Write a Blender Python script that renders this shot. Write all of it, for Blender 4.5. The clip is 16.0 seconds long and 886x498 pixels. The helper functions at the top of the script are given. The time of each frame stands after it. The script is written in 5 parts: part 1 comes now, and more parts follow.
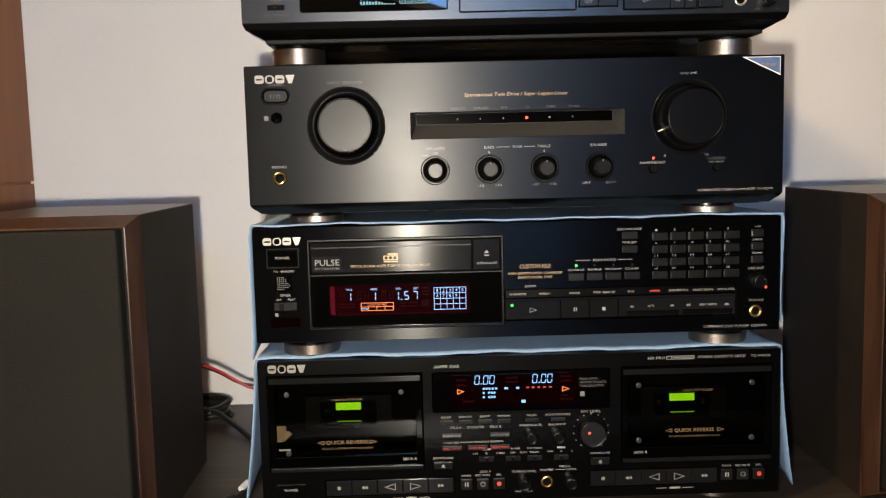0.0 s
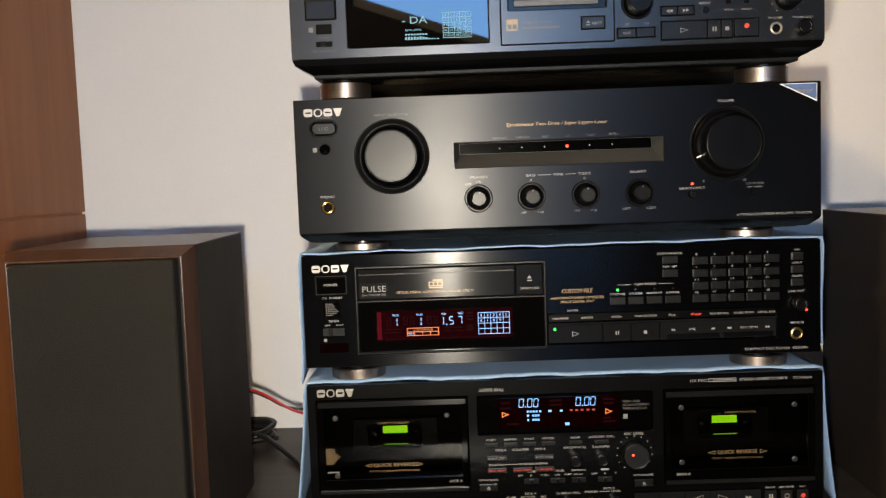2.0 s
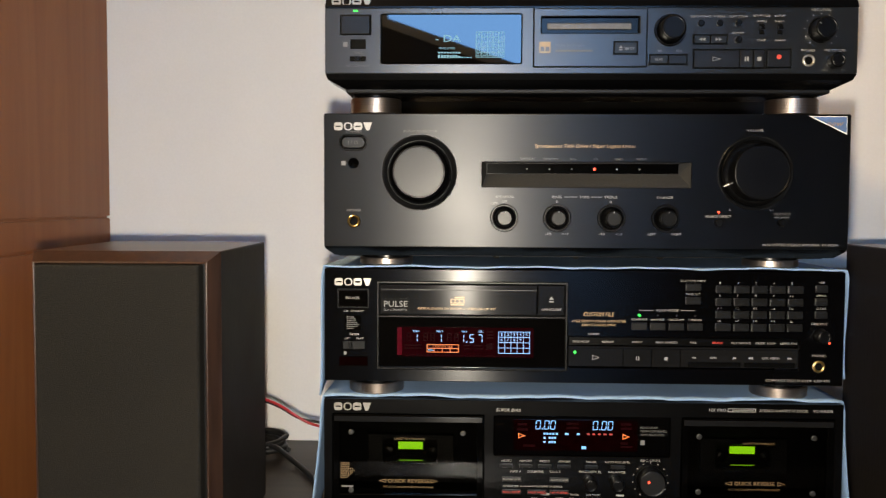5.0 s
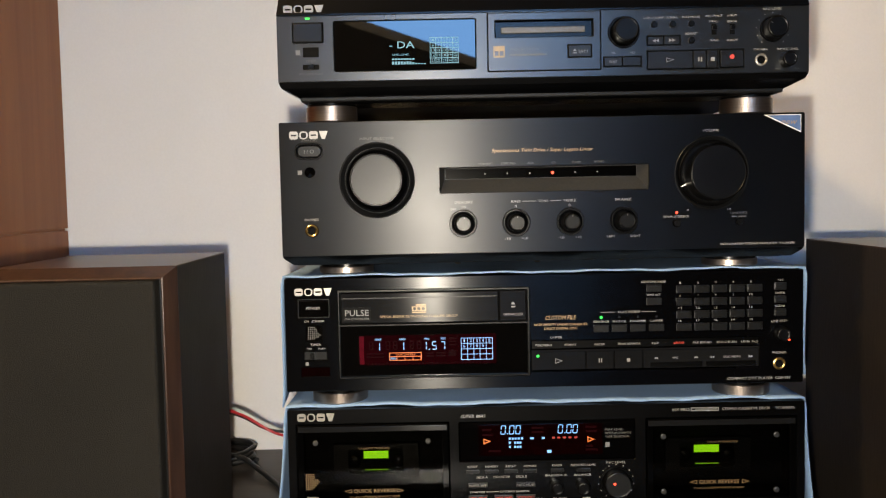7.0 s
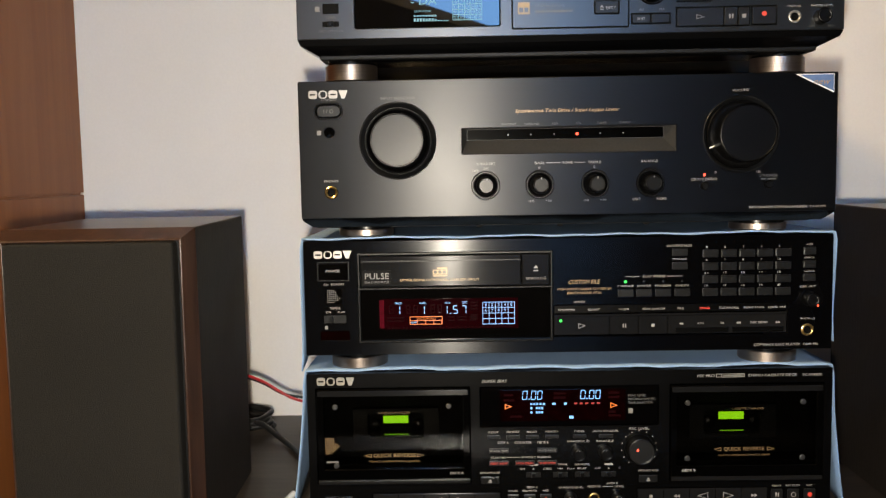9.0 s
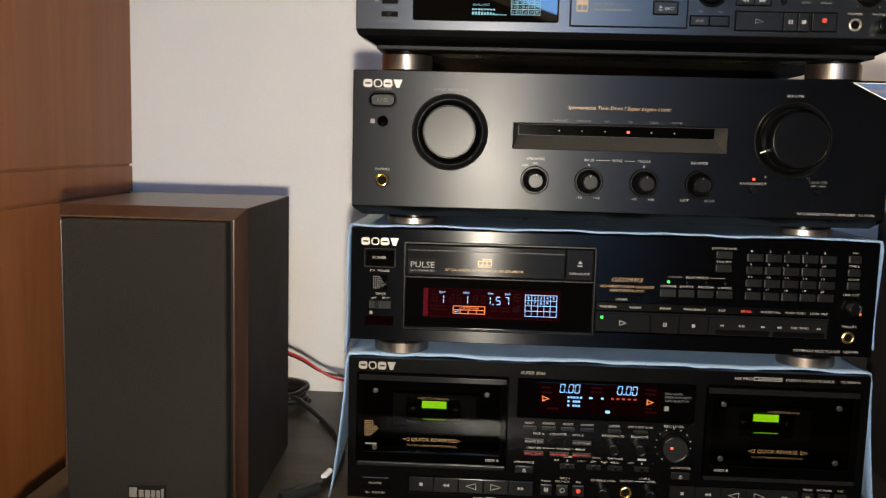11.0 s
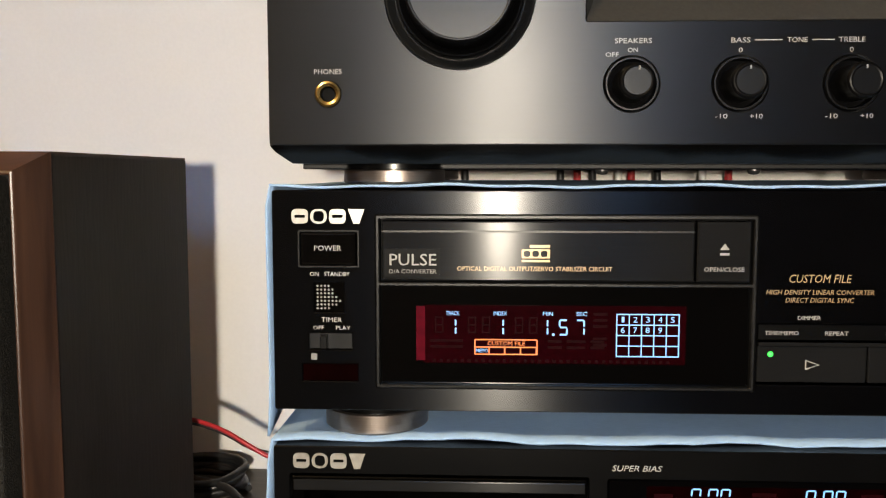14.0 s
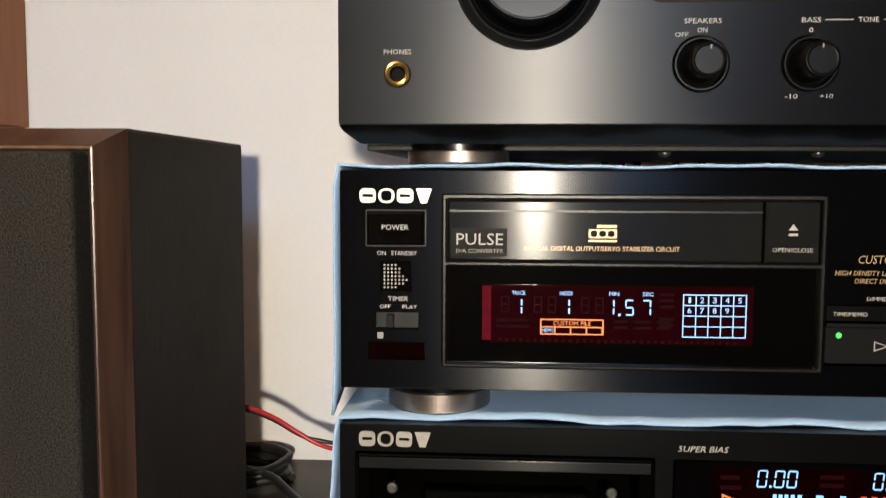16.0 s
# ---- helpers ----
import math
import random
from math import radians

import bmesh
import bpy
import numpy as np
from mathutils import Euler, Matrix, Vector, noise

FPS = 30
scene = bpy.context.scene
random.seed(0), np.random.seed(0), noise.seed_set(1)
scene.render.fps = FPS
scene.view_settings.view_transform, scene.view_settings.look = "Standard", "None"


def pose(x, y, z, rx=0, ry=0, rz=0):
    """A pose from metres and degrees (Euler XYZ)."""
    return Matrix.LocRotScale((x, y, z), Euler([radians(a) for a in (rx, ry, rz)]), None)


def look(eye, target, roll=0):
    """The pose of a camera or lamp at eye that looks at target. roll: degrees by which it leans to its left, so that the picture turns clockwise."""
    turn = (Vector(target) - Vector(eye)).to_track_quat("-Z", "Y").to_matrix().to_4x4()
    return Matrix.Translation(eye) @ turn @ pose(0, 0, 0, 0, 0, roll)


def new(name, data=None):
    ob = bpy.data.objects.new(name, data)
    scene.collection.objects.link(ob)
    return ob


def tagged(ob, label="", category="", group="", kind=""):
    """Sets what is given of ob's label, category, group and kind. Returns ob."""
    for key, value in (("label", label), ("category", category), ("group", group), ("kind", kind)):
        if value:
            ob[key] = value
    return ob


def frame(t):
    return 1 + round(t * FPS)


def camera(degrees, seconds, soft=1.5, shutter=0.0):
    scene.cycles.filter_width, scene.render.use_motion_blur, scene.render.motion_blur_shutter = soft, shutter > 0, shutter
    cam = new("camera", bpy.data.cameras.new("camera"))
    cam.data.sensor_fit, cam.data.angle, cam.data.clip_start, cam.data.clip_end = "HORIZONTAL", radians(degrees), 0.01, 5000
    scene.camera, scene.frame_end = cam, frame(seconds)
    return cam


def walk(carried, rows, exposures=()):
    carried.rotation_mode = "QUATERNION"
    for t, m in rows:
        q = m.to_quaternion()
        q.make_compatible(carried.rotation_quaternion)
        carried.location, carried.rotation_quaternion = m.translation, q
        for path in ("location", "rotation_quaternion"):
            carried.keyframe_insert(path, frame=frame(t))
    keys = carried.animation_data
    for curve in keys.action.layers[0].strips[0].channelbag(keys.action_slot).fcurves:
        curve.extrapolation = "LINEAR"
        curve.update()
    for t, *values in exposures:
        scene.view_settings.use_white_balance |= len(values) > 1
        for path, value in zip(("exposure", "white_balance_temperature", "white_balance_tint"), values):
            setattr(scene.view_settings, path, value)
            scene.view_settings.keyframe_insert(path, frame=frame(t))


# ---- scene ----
cam = camera(54.0, 16.0, soft=1.25, shutter=0.5)
PATH = [
    (0, (-0.07, -0.7, 1.038), (-0.044, 1.289, 0.828), -1.4),
    (0.5, (-0.073, -0.704, 1.04), (-0.059, 1.286, 0.839), -1.1),
    (1, (-0.075, -0.706, 1.04), (-0.077, 1.285, 0.855), -1.0),
    (1.5, (-0.078, -0.71, 1.039), (-0.099, 1.283, 0.869), -1.4),
    (2, (-0.083, -0.718, 1.043), (-0.12, 1.276, 0.887), -2.1),
    (2.5, (-0.115, -0.717, 1.04), (-0.199, 1.269, 0.816), -0.2),
    (3, (-0.128, -0.714, 1.037), (-0.273, 1.26, 0.75), 1.4),
    (3.5, (-0.124, -0.723, 1.039), (-0.302, 1.254, 0.796), 0.4),
    (4, (-0.13, -0.739, 1.045), (-0.365, 1.235, 0.826), 0.3),
    (4.5, (-0.112, -0.739, 1.041), (-0.299, 1.248, 0.922), 1.2),
    (5, (-0.092, -0.72, 1.04), (-0.158, 1.276, 0.933), 0.3),
    (7.5, (-0.08, -0.712, 1.05), (-0.084, 1.284, 0.923), -1.1),
    (8, (-0.086, -0.707, 1.049), (-0.092, 1.286, 0.892), -0.8),
    (8.5, (-0.089, -0.712, 1.053), (-0.11, 1.282, 0.902), -1.4),
    (9, (-0.088, -0.703, 1.04), (-0.124, 1.288, 0.861), -1.0),
    (11.5, (-0.122, -0.713, 1.056), (-0.217, 1.271, 0.817), 1.7),
    (12, (-0.173, -0.551, 1.044), (-0.267, 1.441, 0.895), 1.5),
    (12.5, (-0.165, -0.404, 1.002), (-0.257, 1.589, 0.87), 0.6),
    (13, (-0.139, -0.374, 1.003), (-0.217, 1.62, 0.872), 0.2),
    (13.5, (-0.13, -0.365, 0.989), (-0.216, 1.627, 0.836), 0.1),
    (14, (-0.126, -0.362, 0.992), (-0.216, 1.629, 0.815), -0.0),
    (14.5, (-0.13, -0.362, 0.987), (-0.234, 1.627, 0.808), -0.5),
    (15, (-0.138, -0.367, 0.99), (-0.269, 1.62, 0.805), -0.5),
    (15.5, (-0.14, -0.369, 0.992), (-0.29, 1.618, 0.819), -0.2),
    (16, (-0.147, -0.366, 0.981), (-0.276, 1.628, 0.817), 0.2),
]
walk(cam, [(t, look(eye, target, roll)) for t, eye, target, roll in PATH], [
    (0, -0.05, 6570, 10), (2.5, -0.05, 6570, 10), (3.2, -0.05, 6700, 10), (4.0, -0.05, 7250, 11), (4.5, -0.05, 6900, 10), (5.1, -0.05, 6570, 10),
    (11.5, -0.05, 6570, 10), (12.1, 0.08, 6800, 10), (12.6, 0.2, 6650, 10), (13.2, 0.22, 6650, 10), (16, 0.22, 6650, 10)])

from mathutils.geometry import tessellate_polygon

# ---- world and lights ----
world = bpy.data.worlds.new("world")
world.use_nodes = True
scene.world = world
world.node_tree.nodes["Background"].inputs[0].default_value = (0.5, 0.6, 0.8, 1)
world.node_tree.nodes["Background"].inputs[1].default_value = 0.02
scene.view_settings.exposure = 0.0


def lamp(name, kind, at, energy, colour, size=0.1, aim=None):
    data = bpy.data.lights.new(name, kind)
    data.energy, data.color = energy, colour
    if kind == "AREA":
        data.size = size
    else:
        data.shadow_soft_size = size
    ob = new(name, data)
    ob.matrix_world = look(at, aim) if aim else pose(*at)
    return ob


# the film-maker's lamp beside the camera, and the warm lamp of the room
torch = lamp("handheld_light", "SPOT", (-0.104, -0.72, 1.005), 35.5, (1.0, 0.905, 0.75), 0.012, (-0.12, 0.0, 1.06))
torch.data.spot_size, torch.data.spot_blend = radians(128), 1.0
lamp("room_light", "POINT", (-1.28, -1.05, 2.32), 118.0, (1.0, 0.72, 0.38), 0.1)


# ---- materials ----
def principled(name, colour, rough=0.5, metal=0.0, grain=0.0, grain_scale=200.0, bump=0.0, stretch=(1, 1, 1), stains=0.0, spec=0.5, island=0.0):
    """Colour varied by a fine grain and by broad stains, with a fine relief."""
    m = bpy.data.materials.new(name)
    m.use_nodes = True
    nt = m.node_tree
    p = nt.nodes["Principled BSDF"]
    p.inputs["Base Color"].default_value = (*colour, 1)
    p.inputs["Roughness"].default_value = rough
    p.inputs["Metallic"].default_value = metal
    p.inputs["Specular IOR Level"].default_value = spec
    if grain or bump or stains:
        co = nt.nodes.new("ShaderNodeTexCoord")
        mp = nt.nodes.new("ShaderNodeMapping")
        mp.inputs["Scale"].default_value = stretch
        nt.links.new(co.outputs["Object"], mp.inputs["Vector"])
        n1 = nt.nodes.new("ShaderNodeTexNoise")
        n1.inputs["Scale"].default_value = grain_scale
        n1.inputs["Detail"].default_value = 4
        nt.links.new(mp.outputs["Vector"], n1.inputs["Vector"])
        n2 = nt.nodes.new("ShaderNodeTexNoise")
        n2.inputs["Scale"].default_value = 9.0
        n2.inputs["Detail"].default_value = 5
        nt.links.new(co.outputs["Object"], n2.inputs["Vector"])
        g = nt.nodes.new("ShaderNodeMapRange")
        g.inputs["From Min"].default_value, g.inputs["From Max"].default_value = 0.3, 0.7
        g.inputs["To Min"].default_value, g.inputs["To Max"].default_value = 1 - grain, 1 + grain
        nt.links.new(n1.outputs["Fac"], g.inputs["Value"])
        s = nt.nodes.new("ShaderNodeMapRange")
        s.inputs["From Min"].default_value, s.inputs["From Max"].default_value = 0.3, 0.7
        s.inputs["To Min"].default_value, s.inputs["To Max"].default_value = 1 - stains, 1 + stains
        nt.links.new(n2.outputs["Fac"], s.inputs["Value"])
        mul = nt.nodes.new("ShaderNodeMath")
        mul.operation = "MULTIPLY"
        nt.links.new(g.outputs["Result"], mul.inputs[0])
        nt.links.new(s.outputs["Result"], mul.inputs[1])
        mix = nt.nodes.new("ShaderNodeVectorMath")
        mix.operation = "SCALE"
        mix.inputs[0].default_value = colour
        nt.links.new(mul.outputs["Value"], mix.inputs["Scale"])
        nt.links.new(mix.outputs["Vector"], p.inputs["Base Color"])
        r = nt.nodes.new("ShaderNodeMapRange")
        r.inputs["From Min"].default_value, r.inputs["From Max"].default_value = 0.3, 0.7
        r.inputs["To Min"].default_value, r.inputs["To Max"].default_value = rough * 0.88, min(1.0, rough * 1.12)
        nt.links.new(n2.outputs["Fac"], r.inputs["Value"])
        nt.links.new(r.outputs["Result"], p.inputs["Roughness"])
        if bump:
            b = nt.nodes.new("ShaderNodeBump")
            b.inputs["Strength"].default_value = bump
            b.inputs["Distance"].default_value = 0.0006
            nt.links.new(n1.outputs["Fac"], b.inputs["Height"])
            nt.links.new(b.outputs["Normal"], p.inputs["Normal"])
    return m


def brushed(m, amount):
    """Draws the shine out across the brush marks, which run level."""
    nt = m.node_tree
    v = nt.nodes.new("ShaderNodeCombineXYZ")
    v.inputs[2].default_value = 1.0
    p = nt.nodes["Principled BSDF"]
    p.inputs["Anisotropic"].default_value = amount
    nt.links.new(v.outputs[0], p.inputs["Tangent"])
    return m


def glow(name, colour, strength):
    m = bpy.data.materials.new(name)
    m.use_nodes = True
    p = m.node_tree.nodes["Principled BSDF"]
    p.inputs["Base Color"].default_value = (0.02, 0.02, 0.02, 1)
    p.inputs["Emission Color"].default_value = (*colour, 1)
    p.inputs["Emission Strength"].default_value = strength
    return m


def smoked_glass(name, tint):
    m = bpy.data.materials.new(name)
    m.use_nodes = True
    nt = m.node_tree
    nt.nodes.remove(nt.nodes["Principled BSDF"])
    out = nt.nodes["Material Output"]
    tr = nt.nodes.new("ShaderNodeBsdfTransparent")
    tr.inputs[0].default_value = (*tint, 1)
    gl = nt.nodes.new("ShaderNodeBsdfGlossy")
    gl.inputs["Roughness"].default_value = 0.04
    gl.inputs["Color"].default_value = (0.9, 0.9, 0.9, 1)
    fr = nt.nodes.new("ShaderNodeFresnel")
    fr.inputs["IOR"].default_value = 1.28
    mx = nt.nodes.new("ShaderNodeMixShader")
    nt.links.new(fr.outputs[0], mx.inputs[0])
    nt.links.new(tr.outputs[0], mx.inputs[1])
    nt.links.new(gl.outputs[0], mx.inputs[2])
    nt.links.new(mx.outputs[0], out.inputs["Surface"])
    return m


def wood(name, dark, light, scale=(30, 3, 30), rough=0.45, spec=0.3):
    m = bpy.data.materials.new(name)
    m.use_nodes = True
    nt = m.node_tree
    p = nt.nodes["Principled BSDF"]
    co = nt.nodes.new("ShaderNodeTexCoord")
    mp = nt.nodes.new("ShaderNodeMapping")
    mp.inputs["Scale"].default_value = scale
    nt.links.new(co.outputs["Object"], mp.inputs["Vector"])
    n = nt.nodes.new("ShaderNodeTexNoise")
    n.inputs["Scale"].default_value, n.inputs["Detail"].default_value, n.inputs["Distortion"].default_value = 1.6, 9, 0.7
    n.inputs["Roughness"].default_value = 0.68
    nt.links.new(mp.outputs["Vector"], n.inputs["Vector"])
    ramp = nt.nodes.new("ShaderNodeValToRGB")
    ramp.color_ramp.elements[0].position, ramp.color_ramp.elements[1].position = 0.33, 0.68
    ramp.color_ramp.elements[0].color, ramp.color_ramp.elements[1].color = (*dark, 1), (*light, 1)
    nt.links.new(n.outputs["Fac"], ramp.inputs["Fac"])
    nt.links.new(ramp.outputs["Color"], p.inputs["Base Color"])
    p.inputs["Roughness"].default_value = rough
    p.inputs["Specular IOR Level"].default_value = spec
    b = nt.nodes.new("ShaderNodeBump")
    b.inputs["Strength"].default_value, b.inputs["Distance"].default_value = 0.12, 0.0005
    nt.links.new(n.outputs["Fac"], b.inputs["Height"])
    nt.links.new(b.outputs["Normal"], p.inputs["Normal"])
    return m


BRUSHED = brushed(principled("black brushed aluminium", (0.0016, 0.0017, 0.0020), 0.39, 0.0, 0.35, 20.0, 0.0, (2, 2, 120), 0.2, 0.36), 0.8)
GLOSSBRUSHED = brushed(principled("black glossy brushed aluminium", (0.0009, 0.0009, 0.0011), 0.25, 0.0, 0.3, 20.0, 0.0, (2, 2, 120), 0.2, 0.22), 0.94)
SATIN = principled("black satin plastic", (0.0010, 0.0010, 0.0011), 0.24, 0.0, 0.15, 900.0, 0.03, (1, 1, 1), 0.15, 0.24)
CHASSIS = principled("black painted steel", (0.0032, 0.0032, 0.0034), 0.5, 0.0, 0.2, 700.0, 0.12, (1, 1, 1), 0.2, 0.22)
SILL = principled("grey slot sill", (0.022, 0.0215, 0.0205), 0.5, 0.0, 0.15, 600.0, 0.05, (1, 1, 1), 0.15, 0.25)
GLOSSY = principled("black gloss acrylic", (0.0006, 0.0006, 0.0007), 0.06, 0.0, 0.1, 40.0, 0.0, (1, 1, 1), 0.2)
DRAWER = brushed(principled("dark grey gloss plastic", (0.0065, 0.0066, 0.0070), 0.22, 0.0, 0.12, 20.0, 0.0, (2, 2, 120), 0.2, 0.11), 0.95)
KEYCAP = principled("charcoal key plastic", (0.0060, 0.0062, 0.0066), 0.3, 0.0, 0.12, 500.0, 0.05, (1, 1, 1), 0.15, 0.3)
BLUEGREY = brushed(principled("blue grey brushed plastic", (0.0072, 0.0080, 0.0085), 0.3, 0.0, 0.1, 20.0, 0.0, (2, 2, 120), 0.1, 0.9), 0.6)
KNOBFACE = principled("grey anodised knob face", (0.0068, 0.0070, 0.0075), 0.36, 0.0, 0.12, 300.0, 0.0, (1, 1, 1), 0.1, 0.24)
KNOBSIDE = principled("black knob plastic", (0.0015, 0.0015, 0.0017), 0.32, 0.0, 0.1, 300.0, 0.05, (1, 1, 1), 0.1, 0.16)
DOORGLOSS = principled("dark coated door acrylic", (0.0006, 0.0006, 0.0006), 0.1, 0.0, 0.1, 40.0, 0.0, (1, 1, 1), 0.2, 0.2)
PIT = principled("dark recess", (0.0012, 0.0012, 0.0012), 0.7, 0.0, 0.2, 300.0, 0.1, (1, 1, 1), 0.1, 0.08)
SILVER = principled("polished lettering silver", (0.29, 0.275, 0.25), 0.36, 0.6, 0.1, 400.0, 0.05)
GREYMETAL = principled("dull grey metal", (0.10, 0.098, 0.10), 0.45, 0.6, 0.1, 300.0, 0.05)
FOOT = principled("champagne turned aluminium", (0.27, 0.225, 0.195), 0.34, 1.0, 0.1, 30.0, 0.15, (1, 1, 60), 0.06)
GOLD = principled("gold plated brass", (0.83, 0.58, 0.22), 0.25, 1.0, 0.08, 300.0, 0.03)
STEEL = principled("dull screw steel", (0.06, 0.06, 0.06), 0.42, 0.8, 0.1, 500.0, 0.05)
EDGE = principled("worn grey edge", (0.0060, 0.0060, 0.0063), 0.34, 0.0, 0.4, 180.0, 0.1, (1, 1, 1), 0.35, 0.2)
PRINT = principled("pale grey print", (0.25, 0.246, 0.235), 0.5, 0.0, 0.08, 600.0, 0.0, (1, 1, 1), 0.05)
DIMPRINT = principled("dim grey print", (0.085, 0.085, 0.08), 0.5, 0.0, 0.08, 600.0, 0.0, (1, 1, 1), 0.05)
DIMGOLD = principled("dim gold print", (0.14, 0.095, 0.045), 0.45, 0.2, 0.08, 600.0, 0.0, (1, 1, 1), 0.05)
GOLDPRINT = principled("gold print", (0.27, 0.185, 0.095), 0.4, 0.3, 0.08, 600.0, 0.0, (1, 1, 1), 0.05)
REDPRINT = principled("red print", (0.55, 0.05, 0.03), 0.5, 0.0, 0.08, 600.0, 0.0)
PINK = principled("dark red filter", (0.0085, 0.0003, 0.0011), 0.07, 0.0, 0.25, 350.0, 0.0, (1, 1, 1), 0.3, 0.25)
DARKRED = principled("near black red filter", (0.0022, 0.00012, 0.0002), 0.07, 0.0, 0.4, 120.0, 0.0, (1, 1, 1), 0.4, 0.25)
GREYMARK = principled("grey mark print", (0.13, 0.13, 0.125), 0.5, 0.0, 0.08, 600.0, 0.0)
PULSEGREY = principled("silver grey print", (0.19, 0.19, 0.185), 0.5, 0.0, 0.08, 600.0, 0.0)
GHOST = principled("unlit red segments", (0.0075, 0.0003, 0.0008), 0.6, 0.0, 0.2, 350.0, 0.0, (1, 1, 1), 0.1, 0.02)
STRIPE = principled("crimson filter stripe", (0.05, 0.0012, 0.0055), 0.6, 0.0, 0.2, 350.0, 0.0, (1, 1, 1), 0.1, 0.02)
BADGE = principled("blue foil", (0.14, 0.22, 0.42), 0.25, 0.35, 0.1, 200.0, 0.03)
WHITE = principled("white print", (0.78, 0.77, 0.74), 0.45, 0.0, 0.05, 300.0, 0.0)
CLOTH = principled("light blue wiping cloth", (0.215, 0.325, 0.49), 0.92, 0.0, 0.10, 900.0, 0.7, (0.25, 3, 1), 0.10, 0.2)
GRILLE = principled("charcoal grille cloth", (0.0125, 0.0114, 0.0098), 0.95, 0.0, 1.0, 1350.0, 0.9, (1, 1, 1), 0.2, 0.15)
VINYL = principled("black brown ash vinyl", (0.0125, 0.0084, 0.0054), 0.55, 0.0, 0.3, 60.0, 0.3, (6, 6, 1), 0.15)
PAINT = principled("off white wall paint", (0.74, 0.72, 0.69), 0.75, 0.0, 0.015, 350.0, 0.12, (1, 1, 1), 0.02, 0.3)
# the walls out of view take a much darker tone than the seen one
DARKWALL = principled("dark unseen wall finish", (0.085, 0.08, 0.075), 0.8, 0.0, 0.03, 300.0, 0.1, (1, 1, 1), 0.05, 0.3)
# the unseen ceiling is toned to about half the value of the wall
CEILING = principled("mid grey ceiling", (0.35, 0.34, 0.33), 0.85, 0.0, 0.02, 200.0, 0.1, (1, 1, 1), 0.03)
RUBBER = principled("black cable rubber", (0.012, 0.012, 0.012), 0.42, 0.0, 0.15, 300.0, 0.1)
REDWIRE = principled("red cable sheath", (0.36, 0.018, 0.022), 0.38, 0.0, 0.1, 300.0, 0.05)
WHITEWIRE = principled("white plug plastic", (0.7, 0.7, 0.68), 0.4, 0.0, 0.08, 300.0, 0.05)
WALNUT = wood("walnut veneer", (0.019, 0.0085, 0.0050), (0.054, 0.0255, 0.0155), (60, 60, 5), 0.34, 0.35)
WALNUT_X = wood("walnut veneer lengthwise", (0.019, 0.0085, 0.0050), (0.054, 0.0255, 0.0155), (5, 60, 60), 0.34, 0.35)
CHERRY = wood("cherry veneer", (0.20, 0.064, 0.017), (0.27, 0.096, 0.028), (22, 22, 1.6), 0.42)
WENGE = wood("dark wenge veneer", (0.019, 0.0142, 0.0100), (0.052, 0.039, 0.029), (3, 45, 45), 0.42)
# unseen floor, its colour darkened to cut reflections and bounce light
PARQUET = wood("dark brown floor boards", (0.014, 0.008, 0.0045), (0.03, 0.017, 0.010), (3, 30, 30), 0.4)
ICE = glow("pale blue display light", (0.22, 0.54, 1.0), 1.35)
CYAN = glow("cyan display light", (0.22, 0.62, 0.75), 0.7)
AMBER = glow("amber display light", (1.0, 0.20, 0.006), 1.05)
REDGLOW = glow("red display light", (1.0, 0.03, 0.015), 0.5)
LED_RED = glow("red lamp", (1.0, 0.06, 0.02), 3.5)
LED_GREEN = glow("green lamp", (0.03, 1.0, 0.08), 2.0)
LIME = glow("lime tape light", (0.38, 1.0, 0.006), 5.5)
LIMEDIM = glow("dim lime tape light", (0.40, 1.0, 0.01), 2.2)
MIRRORGLOSS = principled("coated display acrylic", (0.0006, 0.0006, 0.0007), 0.02, 0.0, 0.1, 40.0, 0.0, (1, 1, 1), 0.2, 0.62)
DRAWERMARK = principled("dull grey field", (0.0062, 0.0063, 0.0066), 0.4, 0.0, 0.2, 300.0, 0.0, (1, 1, 1), 0.2, 0.03)
SMOKE = smoked_glass("smoked deck glass", (0.34, 0.33, 0.31))

# ---- shapes; x and z in millimetres of the place, y in millimetres behind a front ----
BASE = [0.0]


def P(x, y, z):
    return Vector((x / 1000, y / 1000, (z - BASE[0]) / 1000))


def part(name, bm, material, parent, label=""):
    me = bpy.data.meshes.new(name)
    bm.to_mesh(me)
    bm.free()
    me.materials.append(material)
    ob = new(name, me)
    ob.parent = parent
    if label:
        ob["label"] = label
    return ob


def thing(name, x, y, z, label, category, group=""):
    ob = new(name)
    ob.empty_display_size = 0.05
    ob.location = (x / 1000, y / 1000, z / 1000)
    BASE[0] = z
    return tagged(ob, label, category, group)


def setting(name, bm, material, label, category):
    ob = part(name, bm, material, None)
    return tagged(ob, label, category, "", "structure")


def rrect(x0, x1, z0, z1, r=0.0, n=4):
    if r <= 0:
        return [(x0, z0), (x1, z0), (x1, z1), (x0, z1)]
    out = []
    for cx, cz, a in ((x1 - r, z0 + r, -90), (x1 - r, z1 - r, 0), (x0 + r, z1 - r, 90), (x0 + r, z0 + r, 180)):
        for i in range(n + 1):
            t = radians(a + 90 * i / n)
            out.append((cx + r * math.cos(t), cz + r * math.sin(t)))
    return out


def circ(cx, cz, r, n=40):
    return [(cx + r * math.cos(2 * math.pi * i / n), cz + r * math.sin(2 * math.pi * i / n)) for i in range(n)]


